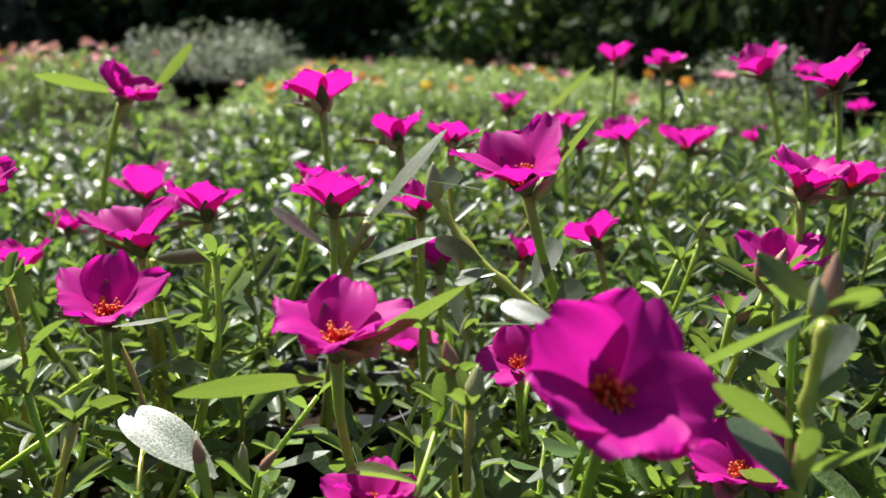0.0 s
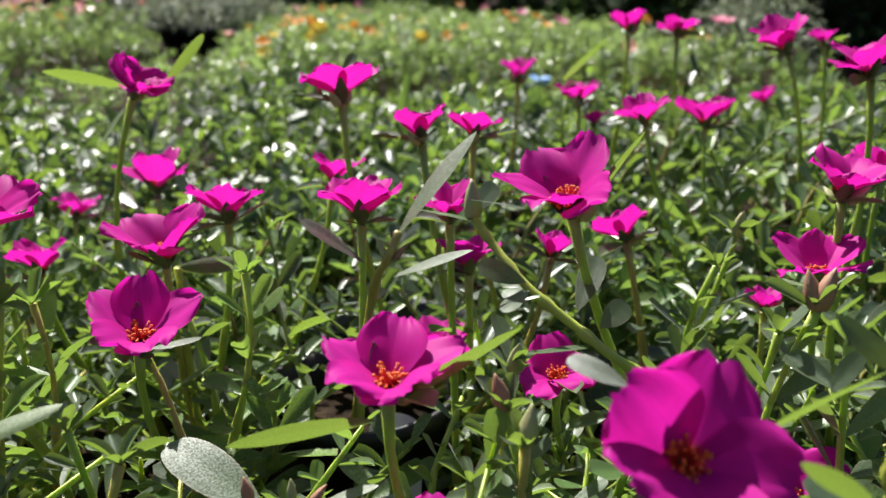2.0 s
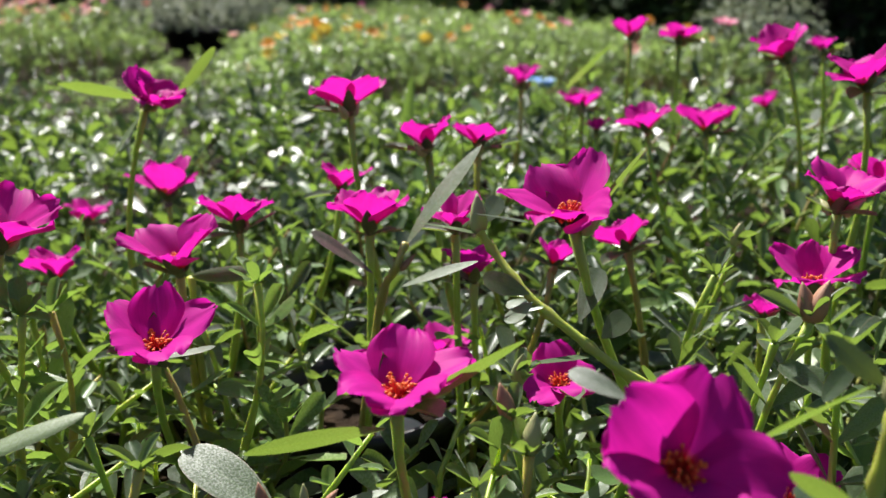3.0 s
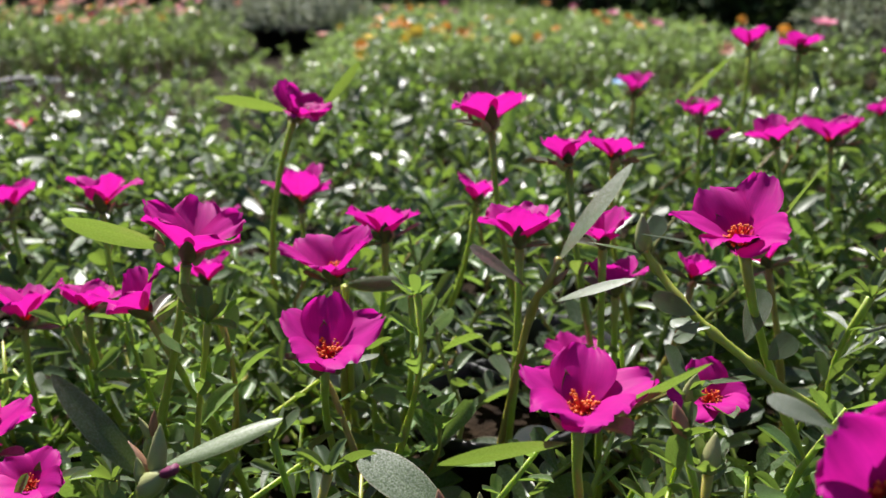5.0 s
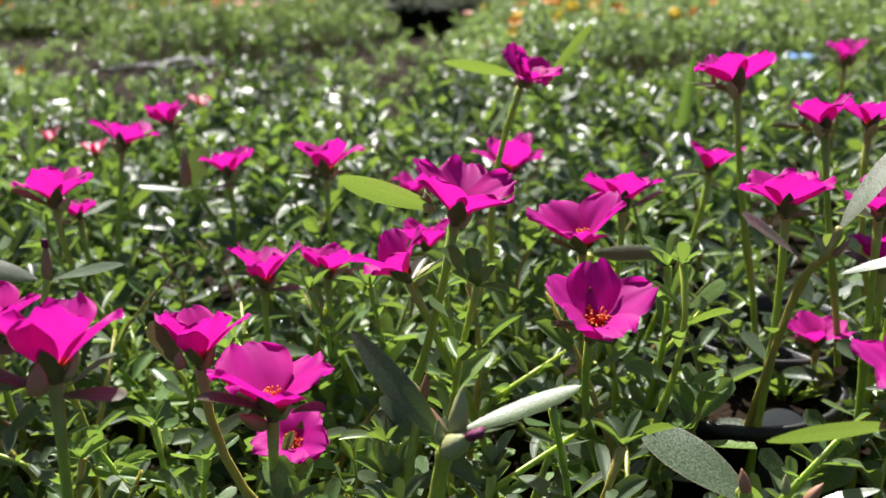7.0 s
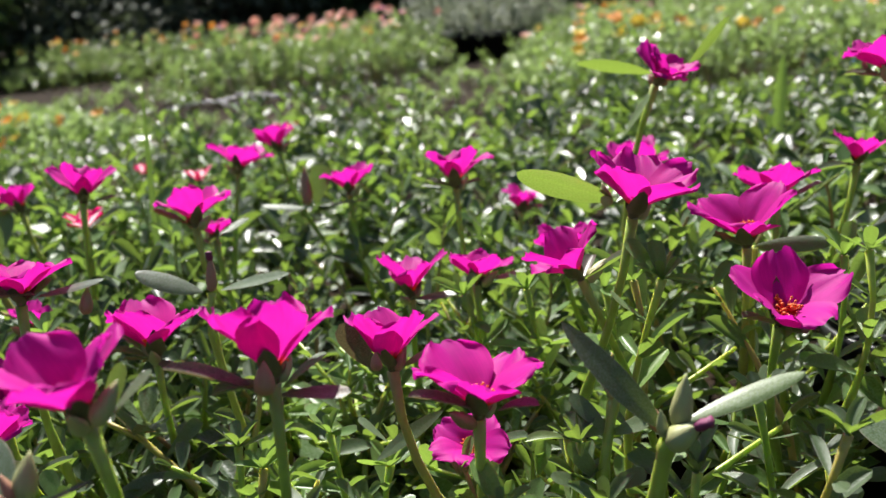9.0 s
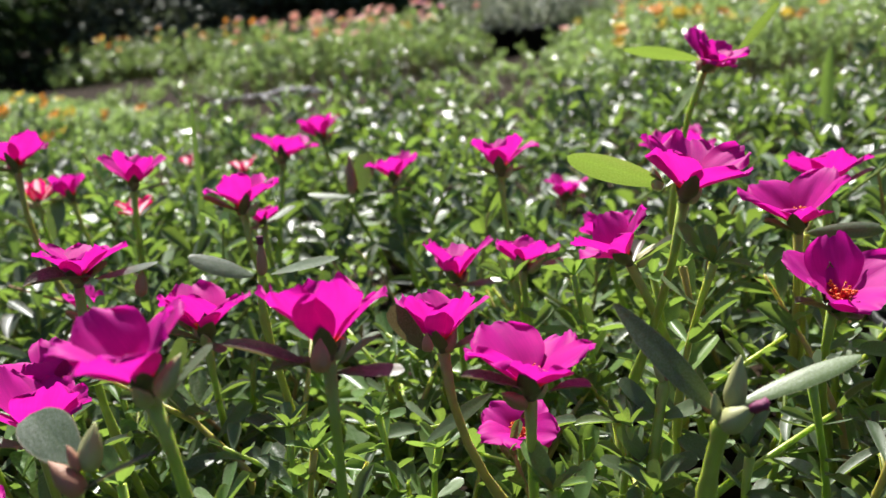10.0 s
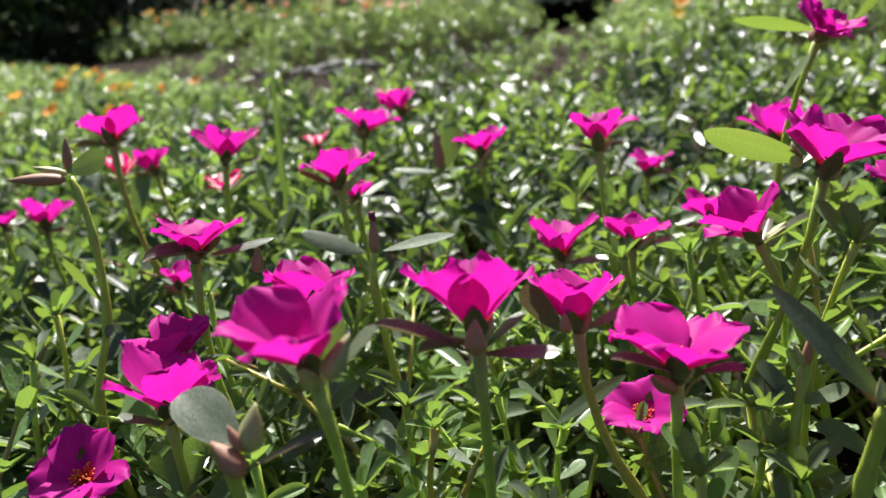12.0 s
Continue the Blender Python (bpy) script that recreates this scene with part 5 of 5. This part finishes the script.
def far_woods():
    """Wood that closes the view all round, its shade painted as dark colour."""
    v, n = [], 160
    for i in range(n + 1):
        a = 2 * math.pi * i / n
        r = 26 + 2.5 * noise.noise((math.cos(a) * 4, math.sin(a) * 4, 0))
        top = 5.0 + 1.6 * noise.noise((math.cos(a) * 9, math.sin(a) * 9, 2)) + 0.9 * noise.noise((math.cos(a) * 40, math.sin(a) * 40, 2))
        for k in range(7):
            v.append((r * math.cos(a) + 0.8 * noise.noise((i * 0.7, k, 0)), r * math.sin(a), -0.1 + top * k / 6))
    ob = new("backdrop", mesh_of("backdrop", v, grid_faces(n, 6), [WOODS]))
    return tagged(ob, "wall of distant trees with shade put into its dark colour", "trees", kind="structure")


far_woods()
shrub(-0.87, 3.46, 0.205, 0.62, 90, "round dusty grey-green bush between the beds", 0.022, 5200, LEAF_SILVER, "small_bush", 0.075)
shrub(-3.10, 4.42, 0.36, 1.10, 92, "low dim green bush in the shade behind the orange flowers", 0.035, 4200, LEAF_DIM, "dark_bush")
shrub(0.74, 2.10, 0.185, 0.26, 91, "small grey-green bush at the corner of the bed", 0.014, 2200, LEAF_SILVER, "small_bush", 0.03)
# young-leaf tone paints the sunlight onto this shrub
shrub(0.22, 4.9, 0.6, 0.9, 93, "loose shrub at the shade's edge, painted bright green as if sunlit", 0.05, 2200, LEAF_FRESH_MASS, "small_bush")
# bushes added as dark masses where only black shade lies past the bed
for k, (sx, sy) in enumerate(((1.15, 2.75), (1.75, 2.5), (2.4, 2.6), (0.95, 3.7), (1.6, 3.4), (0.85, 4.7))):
    shrub(sx, sy, 1.15, 0.95, 120 + k, "dark bush added to stand for black shade past the bed", 0.06, 2600, LEAF_TREE_SHADED, "dark_bush")
# farther bushes take the lighter leaf tone, brightness painted in against the dark
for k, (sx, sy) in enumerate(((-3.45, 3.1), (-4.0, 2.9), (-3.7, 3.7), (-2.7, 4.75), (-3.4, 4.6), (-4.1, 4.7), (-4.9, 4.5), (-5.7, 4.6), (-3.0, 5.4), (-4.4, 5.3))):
    shrub(sx, sy, 0.8, 0.95, 95 + k, "dark green leafy bush in shade behind the beds", 0.06, 2200, LEAF_DIM if sy > 4.4 else LEAF_TREE_SHADED, "dark_bush")


# ---- things among the plants ----
def nursery_pot(x, y, height, radius, label):
    ob = thing("nursery_pot", x, y, 0, label, "flower pot", "black nursery pots")
    r = radius
    v, f = lathe([(r * 0.75, 0.0), (r * 0.97, height * 0.86), (r * 1.04, height * 0.865), (r * 1.05, height), (r * 0.99, height), (r * 0.95, height * 0.8), (r * 0.9, height * 0.7)], 28)
    placed("body", mesh_of("pot_body", v, f[:-1], [BLACK]), ob, Matrix.Translation((x, y, 0)))
    v, f = lathe([(r * 0.93, height * 0.72), (r * 0.5, height * 0.76), (r * 0.1, height * 0.77)], 20, 0.03, 4)
    placed("soil", mesh_of("pot_soil", v, f, [SOIL]), ob, Matrix.Translation((x, y, 0)), "dark damp potting soil")
    return ob


for px, py in POTS:
    nursery_pot(px, py, 0.062, 0.045, "black plastic nursery pot half hidden under leaves")
# two black pots added to fill the shadow pocket beneath the grey bush
for px, py in ((-0.90, 3.32), (-0.76, 3.26)):
    nursery_pot(px, py, 0.095, 0.095, "black pot shape added for the shadow pocket under the bush")


def grass_blade(base, tip, width, label):
    """One upright blade, folded along its midrib."""
    base, tip = Vector(base), Vector(tip)
    ob = new("grass_blade", mesh_of("grass_blade", *leaf_shape("blade", 14, 4, 31)[:2], [LEAF_FRESH], leaf_shape("blade", 14, 4, 31)[2]))
    ob.matrix_basis = frame_of(base, tip - base, (0.1, -1, 0.2), (tip - base).length, width, width * 3)
    return tagged(ob, label, "grass blade", "grass blades")


def plant_label(x, y, z):
    """A white tag stuck into the soil, with a rounded top."""
    v = []
    for s in (-0.0004, 0.0004):
        for k in range(13):
            a = math.pi * k / 12
            v.append((0.013 * math.cos(a), s, 0.05 + 0.009 * math.sin(a)))
        v += [(-0.013, s, 0.02), (-0.003, s, 0.0), (0.003, s, 0.0), (0.013, s, 0.02)]
    n = 17
    f = [tuple(reversed(range(n))), tuple(range(n, 2 * n))] + [(k, (k + 1) % n, n + (k + 1) % n, n + k) for k in range(n)]
    ob = new("plant_label", mesh_of("plant_label", v, f, [WHITE], smooth=False))
    ob.matrix_basis = pose(x, y, z, -28, 14, 20)
    return tagged(ob, "white plastic plant tag stuck in the soil", "plant tag")


def blue_lid(x, y, z):
    ob = thing("lidded_pot", x, y, 0, "black plastic pot with a flat blue lid among the plants", "pot")
    r = 0.034
    v, f = lathe([(r * 0.75, 0.0), (r * 0.92, z * 0.8), (r * 0.92, z - 0.008)], 24)
    placed("body", mesh_of("pot_body", v, f, [BLACK]), ob, Matrix.Translation((x, y, 0)))
    v, f = lathe([(r * 0.95, z - 0.014), (r, z - 0.012), (r * 1.03, z - 0.003), (r * 0.98, z), (r * 0.88, z - 0.003), (r * 0.1, z - 0.0035)], 32)
    placed("lid", mesh_of("lid", v, f, [BLUE]), ob, Matrix.Translation((x, y, 0)), "flat blue plastic lid")
    return ob


def hose_ring(x, y, z, radius):
    pts = [(radius * math.cos(a), radius * 0.9 * math.sin(a), 0.006 * math.sin(2 * a)) for a in (2 * math.pi * k / 40 for k in range(41))]
    pts += [(radius + 0.012 * k, -0.02 - 0.004 * k, 0.002 * k) for k in range(1, 5)]
    pts = [(-0.16 - radius, -0.03, -0.01), (-0.08 - radius, -0.02, 0.0)] + [(-p[0], p[1], p[2]) for p in pts[:41]]
    v, f = tube(pts, [0.0026] * len(pts), 8)
    ob = new("hose", mesh_of("hose", v, f, [HOSE]))
    ob.location = (x, y, z)
    return tagged(ob, "thin clear plastic hose lying in a loop on the plants", "hose")


plant_label(*TAG)
blue_lid(*LID)
hose_ring(*RING)
grass_blade((-0.060, 0.950, 0.0), (-0.041, 1.000, 0.150), 0.016, "broad bright green grass blade standing in the bed")
grass_blade((-0.462, 0.450, 0.0), (-0.490, 0.522, 0.208), 0.0050, "narrow upright grass blade among the flowers")
